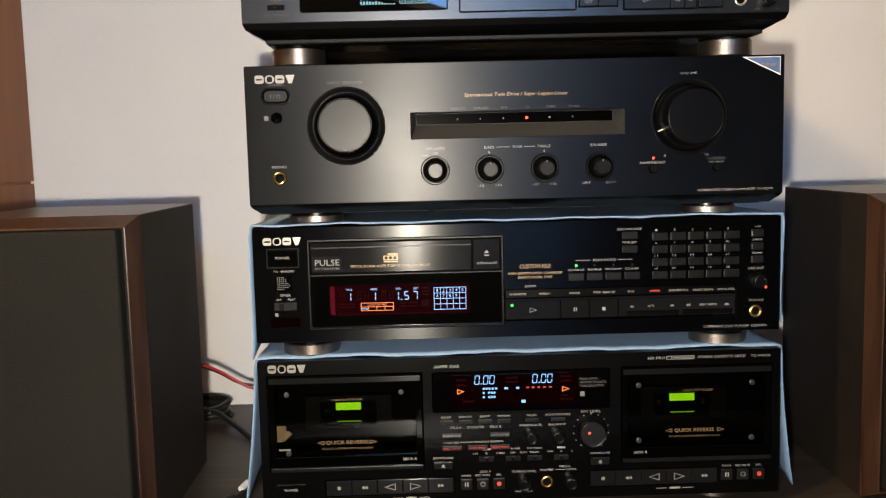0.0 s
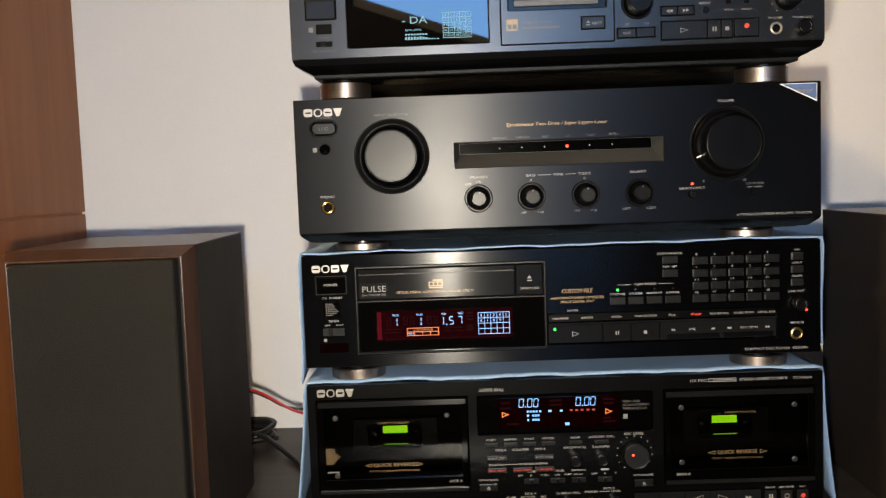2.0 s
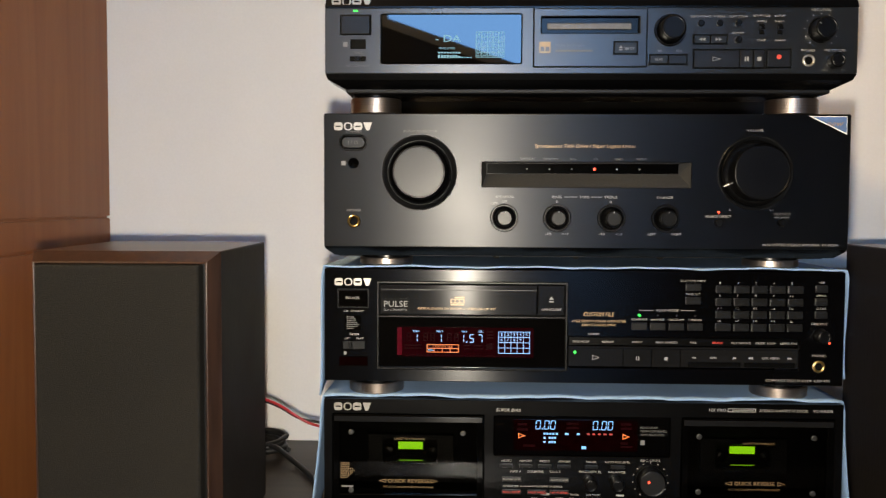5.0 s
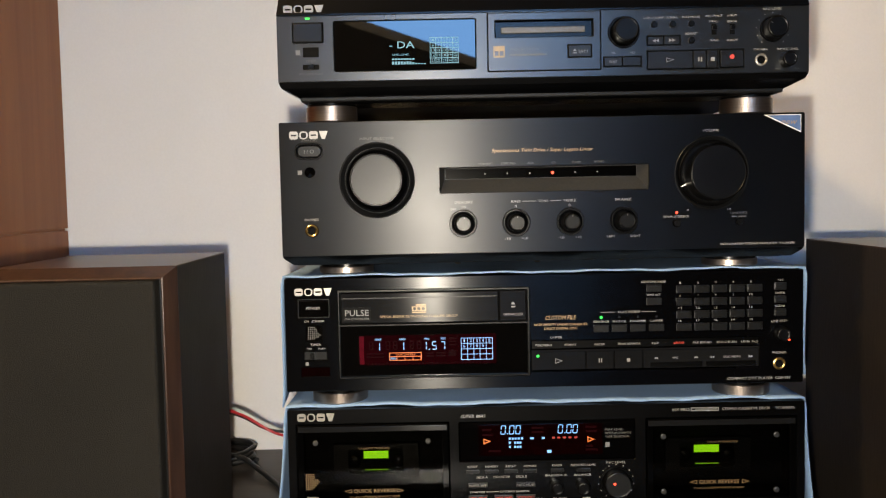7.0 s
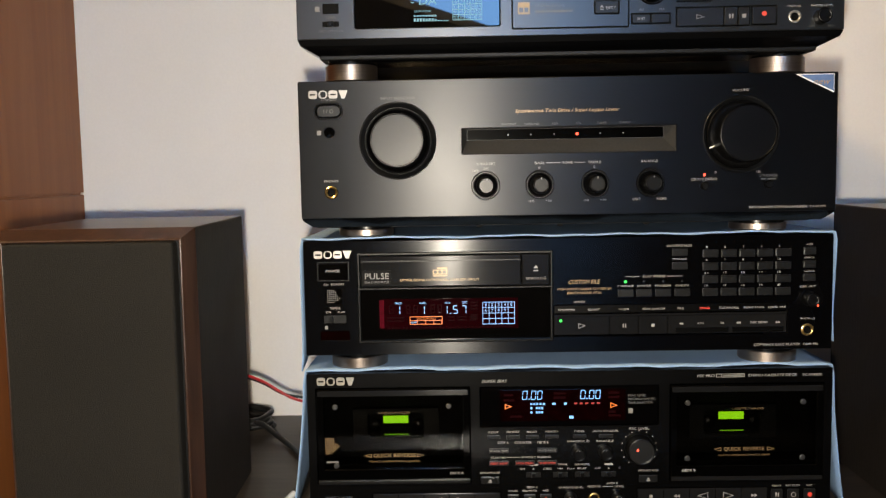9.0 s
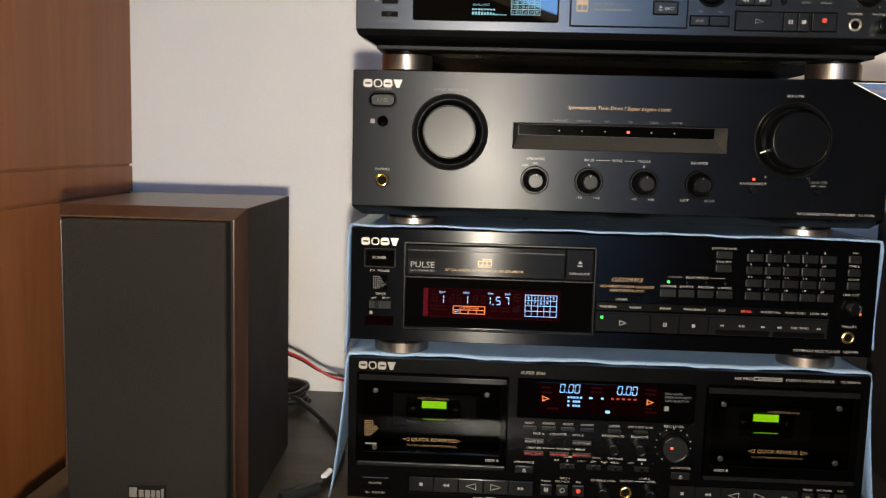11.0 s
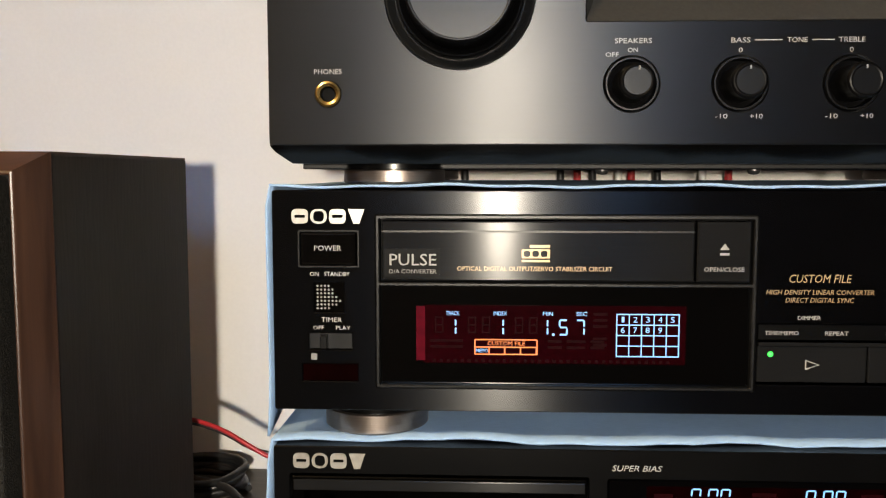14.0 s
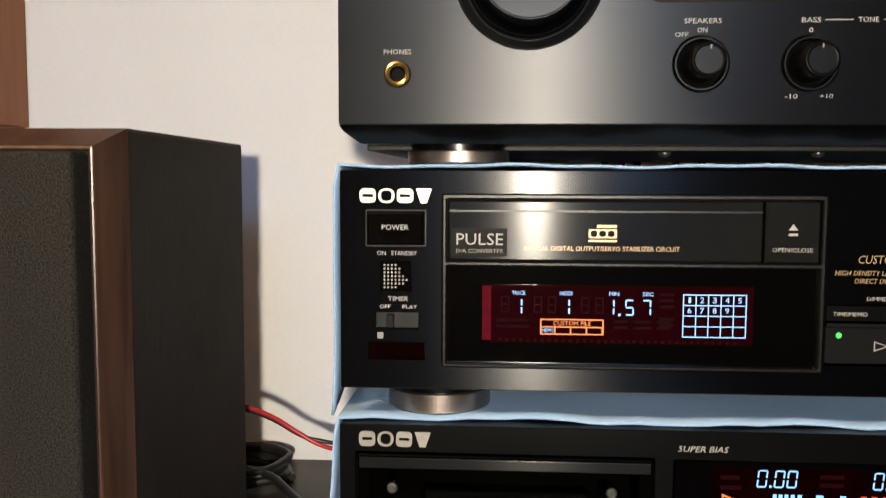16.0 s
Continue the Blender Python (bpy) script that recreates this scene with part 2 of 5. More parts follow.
def grown(loop, d):
    """The loop (counter-clockwise) moved outwards by d."""
    out = []
    for i, (x, z) in enumerate(loop):
        (ax, az), (bx, bz) = loop[i - 1], loop[(i + 1) % len(loop)]
        e1, e2 = Vector((x - ax, z - az)), Vector((bx - x, bz - z))
        e1, e2 = e1.normalized(), e2.normalized()
        n1, n2 = Vector((e1.y, -e1.x)), Vector((e2.y, -e2.x))
        k = n1 + n2
        k = k / max(0.3, 1 + n1.dot(n2))
        out.append((x + d * k.x, z + d * k.y))
    return out


def plate(outline, y0, y1, holes=(), bev=0.0, bm=None):
    """A flat plate from y0 (front) to y1 (back), with holes through it and a small chamfer round every front edge."""
    bm = bm or bmesh.new()
    fronts = [grown(outline, -bev) if bev else outline] + [grown(h, bev) if bev else h for h in holes]
    sides = [outline] + list(holes)
    for y, loops in ((y0, fronts), (y1, sides)):
        flat, vecs = [], []
        for lp in loops:
            vecs.append([Vector((x, z, 0)) for x, z in lp])
            flat += [bm.verts.new(P(x, y, z)) for x, z in lp]
        for ids in tessellate_polygon(vecs):
            try:
                bm.faces.new([flat[i] for i in ids])
            except ValueError:
                pass
    for f, s in zip(fronts, sides):
        rings = [(f, y0)] + ([(s, y0 + bev)] if bev else []) + [(s, y1)]
        rows = [[bm.verts.new(P(x, y, z)) for x, z in lp] for lp, y in rings]
        for a, b in zip(rows, rows[1:]):
            for i in range(len(a)):
                j = (i + 1) % len(a)
                bm.faces.new((a[i], a[j], b[j], b[i]))
    bmesh.ops.remove_doubles(bm, verts=bm.verts, dist=1e-6)
    bmesh.ops.recalc_face_normals(bm, faces=bm.faces)
    return bm


def blk(x0, x1, y0, y1, z0, z1, bev=0.0, bm=None, seg=2):
    own = bmesh.new()
    v = [own.verts.new(P(x, y, z)) for x in (x0, x1) for y in (y0, y1) for z in (z0, z1)]
    for q in ((0, 1, 3, 2), (4, 6, 7, 5), (0, 4, 5, 1), (2, 3, 7, 6), (0, 2, 6, 4), (1, 5, 7, 3)):
        own.faces.new([v[i] for i in q])
    bmesh.ops.recalc_face_normals(own, faces=own.faces)
    if bev:
        bmesh.ops.bevel(own, geom=own.edges[:], offset=bev / 1000, segments=seg, profile=0.5, affect="EDGES")
    if bm is None:
        return own
    me = bpy.data.meshes.new("tmp")
    own.to_mesh(me)
    own.free()
    bm.from_mesh(me)
    bpy.data.meshes.remove(me)
    return bm


def lathe(cx, cz, profile, n=36, bm=None, axis="y", cy=0.0):
    """Turns (radius, along) round an axis; each stretch of the profile keeps its own crisp edge."""
    bm = bm or bmesh.new()
    for (r0, a0), (r1, a1) in zip(profile, profile[1:]):
        rows = []
        for r, a in ((r0, a0), (r1, a1)):
            if axis == "y":
                rows.append([bm.verts.new(P(cx + r * math.cos(2 * math.pi * i / n), a, cz + r * math.sin(2 * math.pi * i / n))) for i in range(n)] if r > 0 else [bm.verts.new(P(cx, a, cz))])
            else:
                rows.append([bm.verts.new(P(cx + r * math.cos(2 * math.pi * i / n), cy + r * math.sin(2 * math.pi * i / n), a)) for i in range(n)] if r > 0 else [bm.verts.new(P(cx, cy, a))])
        a, b = rows
        for i in range(n):
            j = (i + 1) % n
            if len(a) == 1:
                f = bm.faces.new((a[0], b[j], b[i]))
            elif len(b) == 1:
                f = bm.faces.new((a[i], a[j], b[0]))
            else:
                f = bm.faces.new((a[i], a[j], b[j], b[i]))
            f.smooth = abs(a0 - a1) > 0.4 * abs(r0 - r1)
    bmesh.ops.recalc_face_normals(bm, faces=bm.faces)
    return bm


def text(words, x, z, height, width, y, material, parent, lean=0.0, name="lettering"):
    """Lettering of a given cap height and width, its middle at x, its foot at z."""
    cu = bpy.data.curves.new("tmp", "FONT")
    cu.body, cu.extrude, cu.resolution_u, cu.shear = words, 0.012, 2, lean
    ob = bpy.data.objects.new("tmp", cu)
    scene.collection.objects.link(ob)
    bpy.context.view_layer.update()
    me = bpy.data.meshes.new_from_object(ob.evaluated_get(bpy.context.evaluated_depsgraph_get()))
    bpy.data.objects.remove(ob)
    bpy.data.curves.remove(cu)
    xs = [v.co.x for v in me.vertices]
    lo, hi = min(xs), max(xs)
    sx = width / (hi - lo)
    for v in me.vertices:
        v.co = P(x + (v.co.x - (lo + hi) / 2) * sx, y - v.co.z * 4.0, z + v.co.y * height / 0.69)
    me.name = name
    me.materials.clear()
    me.materials.append(material)
    o = new(name, me)
    o.parent = parent
    return o


def mark(loop, y, material, parent, name="icon", thick=0.15):
    return part(name, plate(loop, y - thick, y + 0.05), material, parent)


def tri(x, z, w, h, right=True):
    return [(x - w / 2, z - h / 2), (x + w / 2, z), (x - w / 2, z + h / 2)] if right else [(x + w / 2, z - h / 2), (x + w / 2, z + h / 2), (x - w / 2, z)]


def tri_ring(x, z, w, h, right, y, material, parent, line=0.45):
    lp = tri(x, z, w, h, right)
    return part("icon", plate(lp, y - 0.15, y + 0.05, [grown(lp, -line)]), material, parent)


SEGS = {"0": "abcdef", "1": "bc", "2": "abged", "3": "abgcd", "4": "fgbc", "5": "afgcd", "6": "afgedc", "7": "abc", "8": "abcdefg", "9": "abcdfg"}


def digit(ch, x, z, w, h, y, material, parent, lean=0.0, line=0.5):
    """One numeral of seven strokes, its lower left corner at x, z."""
    bm = bmesh.new()
    g = 0.12 * w
    where = {"a": (g, w - g, h - line, h), "d": (g, w - g, 0, line), "g": (g, w - g, h / 2 - line / 2, h / 2 + line / 2),
             "f": (0, line, h / 2 + g, h - g), "b": (w - line, w, h / 2 + g, h - g), "e": (0, line, g, h / 2 - g), "c": (w - line, w, g, h / 2 - g)}
    for s in SEGS[ch]:
        x0, x1, z0, z1 = where[s]
        plate([(x + x0 + lean * z0, z + z0), (x + x1 + lean * z0, z + z0), (x + x1 + lean * z1, z + z1), (x + x0 + lean * z1, z + z1)], y - 0.15, y, bm=bm)
    return part("numeral", bm, material, parent)


def brand_bars(x0, x1, z0, z1, y, parent):
    """The maker's mark as four plain silver shapes."""
    w = (x1 - x0) / 4
    h = z1 - z0
    t = h * 0.2
    for i in range(4):
        a, b = x0 + i * w + 0.5, x0 + (i + 1) * w - 0.5
        holes = []
        lp = rrect(a, b, z0, z1, h * 0.3)
        if i == 1:
            lp = rrect(a, b, z0, z1, h * 0.45)
            holes = [rrect(a + t, b - t, z0 + t * 0.7, z1 - t * 0.7, h * 0.25)]
        if i == 0 or i == 2:
            holes = [rrect(a + t, b - t, z0 + h * 0.4, z0 + h * 0.6)]
        if i == 3:
            lp = [((a + b) / 2 - t, z0), ((a + b) / 2 + t, z0), (b, z1), (a, z1)]
        part("maker_mark", plate(lp, y - 0.5, y + 0.1, holes), SILVER, parent, "raised silver maker's mark shape")


def feet(parent, xs, ys, r, z0, z1, cap):
    for x in xs:
        for y in ys:
            f = part("foot", lathe(x, 0, [(0, z0), (r - 1, z0), (r, z0 + 1), (r, z1 - 0.6), (r - 0.6, z1), (0, z1)], 48, axis="z", cy=y), FOOT, parent, "round champagne metal foot")
            part("foot_cap", lathe(x, 0, [(r - 1.5, z1), (r - 1.5, cap), (0, cap)], 36, axis="z", cy=y), SATIN, f, "black collar")


def knob(name, cx, cz, r, d, parent, face=KNOBFACE, side=KNOBSIDE, ring=0.0, tick=None, y=0.0, label="", n=48):
    """A turned knob that stands d proud; ring: radius of the dished collar round it; tick: angle of its pointer, clockwise from the top."""
    k = part(name, lathe(cx, cz, [(r + 0.4, y + 4), (r + 0.2, y - d + 1.2), (r - 0.5, y - d + 0.2), (r - 1.0, y - d)], n), side, parent, label)
    part("knob_face", lathe(cx, cz, [(r - 1.0, y - d), (r - 1.6, y - d + 0.25), (0, y - d + 0.25)], n), face, k)
    if ring:
        c = part("collar", lathe(cx, cz, [(ring, y + 0.2), (ring - 0.5, y - 1.0), (ring - 1.2, y - 1.0), (ring - 1.8, y + 3.0), (r + 0.2, y + 4.0)], n), KNOBSIDE, k, "dished black collar")
    if tick is not None:
        t = radians(tick)
        s, c = math.sin(t), math.cos(t)
        def at(a, b):
            return (cx + s * a + c * b, cz + c * a - s * b)
        yy = y - d + 0.25
        part("pointer", plate([at(r * 0.62, -0.35), at(r - 1.0, -0.35), at(r - 1.0, 0.35), at(r * 0.62, 0.35)][::-1], yy - 0.2, yy + 0.1), GREYMARK, k, "pale pointer line")
    return k


def big_knob(name, cx, cz, hole, profile, face, tick, parent, label):
    """A large knob with a skirt, standing in a dished hole; profile: (radius, depth) from the dish out to the rim of the face."""
    k = part(name, lathe(cx, cz, profile[-4:], 72), KNOBSIDE, parent, label)
    part("skirt", lathe(cx, cz, profile[:-3], 72), KNOBSIDE, k, "raised skirt ring")
    r, front = profile[-1]
    part("knob_face", lathe(cx, cz, [(r, front), (r - 0.5, front + 0.35), (0, front + 0.35)], 72), face, k)
    part("collar", lathe(cx, cz, [(hole + 0.1, 0.6), (hole - 0.5, 0.1), (hole - 1.0, 0.5), (27.0, 3.4), (24, 4.2)], 72), KEYCAP, k, "dished black collar")
    if tick is not None:
        t = radians(tick)
        u, v = math.sin(t), math.cos(t)
        line = [(cx + u * a + v * b, cz + v * a - u * b) for a, b in ((r + 1.2, 0.45), (27.4, 0.45), (27.4, -0.45), (r + 1.2, -0.45))]
        part("pointer", plate(line, -0.7, 0.6), WHITE, k, "pale pointer line")
    return k


def key(x0, x1, z0, z1, parent, proud=1.6, y=0.0, material=None, name="key", bev=0.5):
    return part(name, blk(x0, x1, y - proud, y + 2, z0, z1, bev), material or KEYCAP, parent)


def tube(name, points, r, material, parent=None):
    """A cable along a smooth line through the points, in metres."""
    cu = bpy.data.curves.new("tmp", "CURVE")
    cu.dimensions, cu.bevel_depth, cu.bevel_resolution, cu.resolution_u, cu.use_fill_caps = "3D", r, 3, 8, True
    sp = cu.splines.new("NURBS")
    sp.points.add(len(points) - 1)
    for q, co in zip(sp.points, points):
        q.co = (*co, 1)
    sp.use_endpoint_u, sp.order_u = True, 3
    ob = bpy.data.objects.new("tmp", cu)
    scene.collection.objects.link(ob)
    bpy.context.view_layer.update()
    me = bpy.data.meshes.new_from_object(ob.evaluated_get(bpy.context.evaluated_depsgraph_get()))
    bpy.data.objects.remove(ob)
    bpy.data.curves.remove(cu)
    me.name = name
    me.materials.clear()
    me.materials.append(material)
    for f in me.polygons:
        f.use_smooth = True
    o = new(name, me)
    o.parent = parent
    return o

# ---- the room ----
WALL_Y = 345
setting("wall_north", blk(-2300, 2300, WALL_Y, WALL_Y + 120, 0, 2600), PAINT, "plain off-white painted wall behind the stereo stack", "wall")
setting("wall_south", plate(rrect(-2300, 2300, 0, 2600), -3320, -3200, [[(-520, 1828), (600, 1436), (600, 2250), (-520, 2250)]]), DARKWALL, "dark-toned rear wall with one sloping window", "wall")
# side walls added out of view to close the room, dark in tone
setting("wall_west", blk(-2420, -2300, -3320, WALL_Y + 120, 0, 2600), DARKWALL, "plain unseen side wall, dark in tone", "wall")
setting("wall_east", blk(2300, 2420, -3320, WALL_Y + 120, 0, 2600), DARKWALL, "plain unseen side wall, dark in tone", "wall")
setting("floor", blk(-2420, 2420, -3320, WALL_Y + 120, -100, 0), PARQUET, "brown wooden floor", "floor")
setting("ceiling", blk(-2420, 2420, -3320, WALL_Y + 120, 2600, 2700), CEILING, "plain unseen ceiling, mid grey in tone", "ceiling")
win = tagged(new("window_1"), "window at dusk with a white frame", "window", "", "structure")
sash = [(-520, 1828), (600, 1436), (600, 2250), (-520, 2250)]
part("window_frame", plate(sash, -3290, -3230, [grown(sash, -45)], 4), WHITE, win)
DUSK = glow("dusk sky", (0.22, 0.50, 1.0), 14.0)
setting("backdrop", blk(-1500, 2100, -3800, -3790, 900, 3000), DUSK, "blue dusk sky outside the window", "sky")

# ---- cabinet with cherry panels ----
cab = thing("cabinet", 0, 0, 0, "tall cherry-veneered cabinet standing against the white wall", "cabinet")
CX, CF = -540, -98
for a, b, nm in ((80, 985, "side_panel"), (988, 1018.5, "side_rail"), (1021.5, 2200, "side_panel")):
    part(nm, blk(CX - 3.6, CX, CF + 2, WALL_Y - 2, a, b, 0.5), CHERRY, cab)
for a, b, nm in ((80, 985, "door"), (988, 1018.5, "front_rail"), (1021.5, 2200, "door")):
    part(nm, blk(CX - 520, CX - 3, CF - (4 if nm == "front_rail" else 18), CF, a, b, 1.2), CHERRY, cab)
part("carcass", blk(CX - 515, CX - 4, CF + 2, WALL_Y - 2, 0, 2195), CHERRY, cab)

# ---- sideboard ----
side = thing("sideboard", 0, 0, 0, "dark wenge sideboard with a raised rounded rim", "sideboard")
part("top_board", blk(-455, 900, -140, WALL_Y - 1, 715, 743, 1.0), WENGE, side)
part("front_rim", blk(-449, 900, -152, -93, 712, 778.5, 8, seg=4), WENGE, side, "rounded front rim")
part("side_rim", blk(-452, -431, -92.5, WALL_Y - 2, 743.2, 777, 3, seg=3), WENGE, side)
part("body", blk(-450, 896, -120, WALL_Y - 1, 60, 714.8, 2), WENGE, side)
part("plinth", blk(-440, 880, -80, WALL_Y - 10, 0, 59.8), CHASSIS, side)


# ---- loudspeakers ----
def loudspeaker(x, y, turn, label):
    """x, y: the middle of the grille; turn: degrees by which it is toed in."""
    sp = thing("loudspeaker", x, y, 743, label, "speaker", "pair of loudspeakers")
    sp.rotation_euler.z = radians(turn)
    x0, x1, front, back, top = -74.5, 74.5, 15, 199, 999.2
    part("cabinet_body", blk(x0, x1, front + 12.8, back, 743.4, top, 1.0), VINYL, sp, "black ash side and back")
    bm = bmesh.new()
    # mitred walnut front frame
    o, i = rrect(x0 - 0.4, x1 + 0.4, 743.2, top + 0.6), rrect(x0 + 6.4, x1 - 6.4, 752, top - 7.0)
    ring = [(o, front + 12.6), (o, front + 12), (grown(o, -0.5), front + 11), (grown(i, 0.5), front - 4.6), (i, front - 5.1), (grown(i, -0.6), front - 5.3), (grown(i, -1.1), front - 5.1), (grown(i, -1.4), front - 4.6), (grown(i, -1.4), front + 4)]
    rows = [[bm.verts.new(P(x, y, z)) for x, z in lp] for lp, y in ring]
    for a, b in zip(rows, rows[1:]):
        for k in range(4):
            bm.faces.new((a[k], a[(k + 1) % 4], b[(k + 1) % 4], b[k]))
    bm.faces.new(rows[0])
    bm.faces.new(rows[-1])
    bmesh.ops.recalc_face_normals(bm, faces=bm.faces)
    part("front_frame", bm, WALNUT, sp, "bevelled walnut front frame")
    part("baffle", blk(x0 + 8.2, x1 - 8.2, front + 1, front + 3.8, 754, top - 8.4), CHASSIS, sp, "black baffle behind the grille")
    part("top_veneer", blk(x0 + 0.4, x1 - 0.4, front + 13.2, back - 0.4, top - 0.4, top + 0.7), WALNUT_X, sp, "walnut top")
    g = part("grille", blk(x0 + 10.6, x1 - 10.6, front - 13.5, front + 3, 755, top - 8.8, 2.5, seg=4), GRILLE, sp, "charcoal woven grille cloth")
    m = (x0 + x1) / 2
    part("maker_badge", blk(m - 15, m + 15, front - 14.9, front - 13.3, 767.5, 779.5, 0.4), CHASSIS, g, "small metal badge plate")
    for n, (a, b, c, d) in enumerate(((-13.5, -7.5, 769.5, 777.5), (-6, -2, 769.5, 775.5), (-1, 3, 769, 775.5), (4, 7, 769.5, 775.5), (8, 11, 769.5, 775.5), (12, 14, 769.5, 777))):
        part("badge_mark", blk(m + a, m + b, front - 15.5, front - 14.8, c, d, 0.2), SILVER, g)
    return sp


loudspeaker(-366.8, -60.6, 1.9, "bookshelf loudspeaker with walnut front frame and charcoal grille, beside the cabinet")
loudspeaker(362, -22, -0.6, "bookshelf loudspeaker with walnut front frame, close beside the stereo stack")


# ---- cloths laid between the components ----
def cloth(z, hang_left, hang_right, front, seed, flare, label):
    ob = thing("wiping_cloth", 0, 0, z, label, "cloth", "cloths between the components")
    rnd = random.Random(seed)
    ph = [rnd.uniform(0, 6.28) for _ in range(6)]
    us = [-1.0 - 1.0 * (14 - i) / 14 for i in range(14)] + [-1 + 2 * i / 60 for i in range(61)] + [1 + (i + 1) / 14 for i in range(14)]
    vs = [i / 26 for i in range(27)]
    bm = bmesh.new()
    half = 216.0
    grid = []
    for v in vs:
        row = []
        for u in us:
            a = max(-1, min(1, u))
            wob = 1.3 * math.sin(9 * a + ph[0]) + 0.8 * math.sin(23 * a + ph[1]) + 0.4 * math.sin(61 * a + ph[2])
            y = front + 1.2 * wob * (1 - v) + v * (290 - front)
            x, zz = a * half, z + 0.25 + (1 - v) ** 6 * (0.9 + 0.5 * math.sin(14 * a + ph[3]) + 0.3 * math.sin(37 * a + ph[4]))
            over = abs(u) - 1
            if over > 0:
                s = -1 if u < 0 else 1
                drop = hang_left if s < 0 else hang_right
                d = over * drop * (1 - 0.35 * v)
                x = s * (half + 1.6 + flare * over ** 2 + 0.9 * math.sin(math.pi * over) + 1.5 * math.sin(5 * v + 4 * over + ph[5]) * over)
                zz = z + 0.6 - d
                y += 3 * over * math.sin(3 * over + ph[2]) + (14 * over if v < 0.5 else 0) * (1 - v)
            row.append(bm.verts.new(P(x, y, zz)))
        grid.append(row)
    for a, b in zip(grid, grid[1:]):
        for k in range(len(us) - 1):
            f = bm.faces.new((a[k], a[k + 1], b[k + 1], b[k]))
            f.smooth = True
    bmesh.ops.recalc_face_normals(bm, faces=bm.faces)
    c = part("cloth_sheet", bm, CLOTH, ob)
    m = c.modifiers.new("thickness", "SOLIDIFY")
    m.thickness, m.offset = 0.0011, 0.0
    return ob


cloth(876, 131, 124, 2, 3, 17, "light blue wiping cloth draped over the cassette deck")
cloth(985, 112, 92, 4, 8, 5, "light blue wiping cloth draped over the compact disc player")


# ---- integrated amplifier ----
def amplifier():
    amp = thing("stereo_amplifier", 0, 0, 986.8, "black brushed integrated stereo amplifier standing on a blue cloth", "amplifier")
    part("chassis", blk(-210, 210, 10, 300, 999, 1108, 1.0), CHASSIS, amp)
    spots = (-65.4, -21.8, 22.6, 66.8)
    holes = [rrect(-84, 87, 1053, 1073.5, 0.6), circ(-135.5, 1064.6, 30.6, 64), circ(138.8, 1065, 30.2, 64), rrect(-201.5, -180, 1083.5, 1095, 5.4, 6),
             circ(-190.5, 1072, 4.2, 24), circ(-190, 1024, 5.2, 28)] + [circ(x, 1027.6, 11.2, 40) for x in spots] + [circ(110, 1024.5, 3.4, 20), circ(161, 1025, 3.4, 20)]
    fp = part("front_panel", plate(rrect(-215, 215, 1003, 1113, 1.2), 0, 10, holes, 0.5), BRUSHED, amp, "brushed black aluminium front")
    bm = bmesh.new()
    rows = [[bm.verts.new(P(*q)) for q in r] for r in (((-215, 0.5, 1003), (215, 0.5, 1003), (215, 12, 1003), (-215, 12, 1003)), ((-213.5, 3, 1000.5), (213.5, 3, 1000.5), (213.5, 12, 1000.5), (-213.5, 12, 1000.5)), ((-207, 8, 995.5), (207, 8, 995.5), (207, 40, 995.5), (-207, 40, 995.5)))]
    for a, b in zip(rows, rows[1:]):
        for k in range(4):
            bm.faces.new((a[k], a[(k + 1) % 4], b[(k + 1) % 4], b[k]))
    bm.faces.new(rows[0]), bm.faces.new(rows[-1])
    bmesh.ops.recalc_face_normals(bm, faces=bm.faces)
    part("lower_lip", bm, SATIN, amp, "sloping lower lip")
    part("base_plate", blk(-208, 208, 34, 298, 993.2, 998.6, 0.5), CHASSIS, amp)
    part("panel_backing", blk(-212, 212, 10.2, 13, 1004, 1111), PIT, amp)
    for x in (-70, 0, 74):
        part("base_screw", lathe(x, 0, [(0, 990.6), (2.2, 991), (3.2, 992.4), (3.2, 993.3)], 16, axis="z", cy=50), STEEL, amp)
    # the long slot with its sloping sill
    bm = bmesh.new()
    o = [bm.verts.new(P(x, 0.6, z)) for x, z in rrect(-84, 87, 1053, 1073.5)]
    i = [bm.verts.new(P(x, 8.5, z)) for x, z in rrect(-80, 79, 1064, 1073)]
    for k in range(4):
        bm.faces.new((o[k], o[(k + 1) % 4], i[(k + 1) % 4], i[k]))
    bm.faces.new(i)
    bmesh.ops.recalc_face_normals(bm, faces=bm.faces)
    slot = part("indicator_slot", bm, SILL, fp, "sunken indicator slot with sloping sill")
    part("indicator_window", blk(-79.6, 78.6, 8.25, 8.45, 1064.3, 1072.7), DOORGLOSS, slot)
    for n, x in enumerate((-46.5, -28, -9.4, 9.4, 28, 46.6)):
        part("indicator_lamp", lathe(x, 1068.2, [(1.25 if n == 3 else 0.7, 8.3), (1.0 if n == 3 else 0.55, 7.6), (0, 7.5)], 14), LED_RED if n == 3 else PRINT, slot, "lit red indicator" if n == 3 else "unlit indicator dot")
    for w, x, wd in (("TAPE1/DAT", -46.5, 12), ("TAPE2/MD", -28, 12), ("AUX", -9.4, 5), ("CD", 9.4, 3.4), ("TUNER", 28, 7.5), ("PHONO", 46.6, 8)):
        text(w, x, 1075.3, 1.7, wd, -0.02, DIMPRINT, fp)
    text("Spontaneous Twin Drive / Super Legato Linear", 0.5, 1085.4, 2.9, 83, -0.02, GOLDPRINT, fp, 0.2)
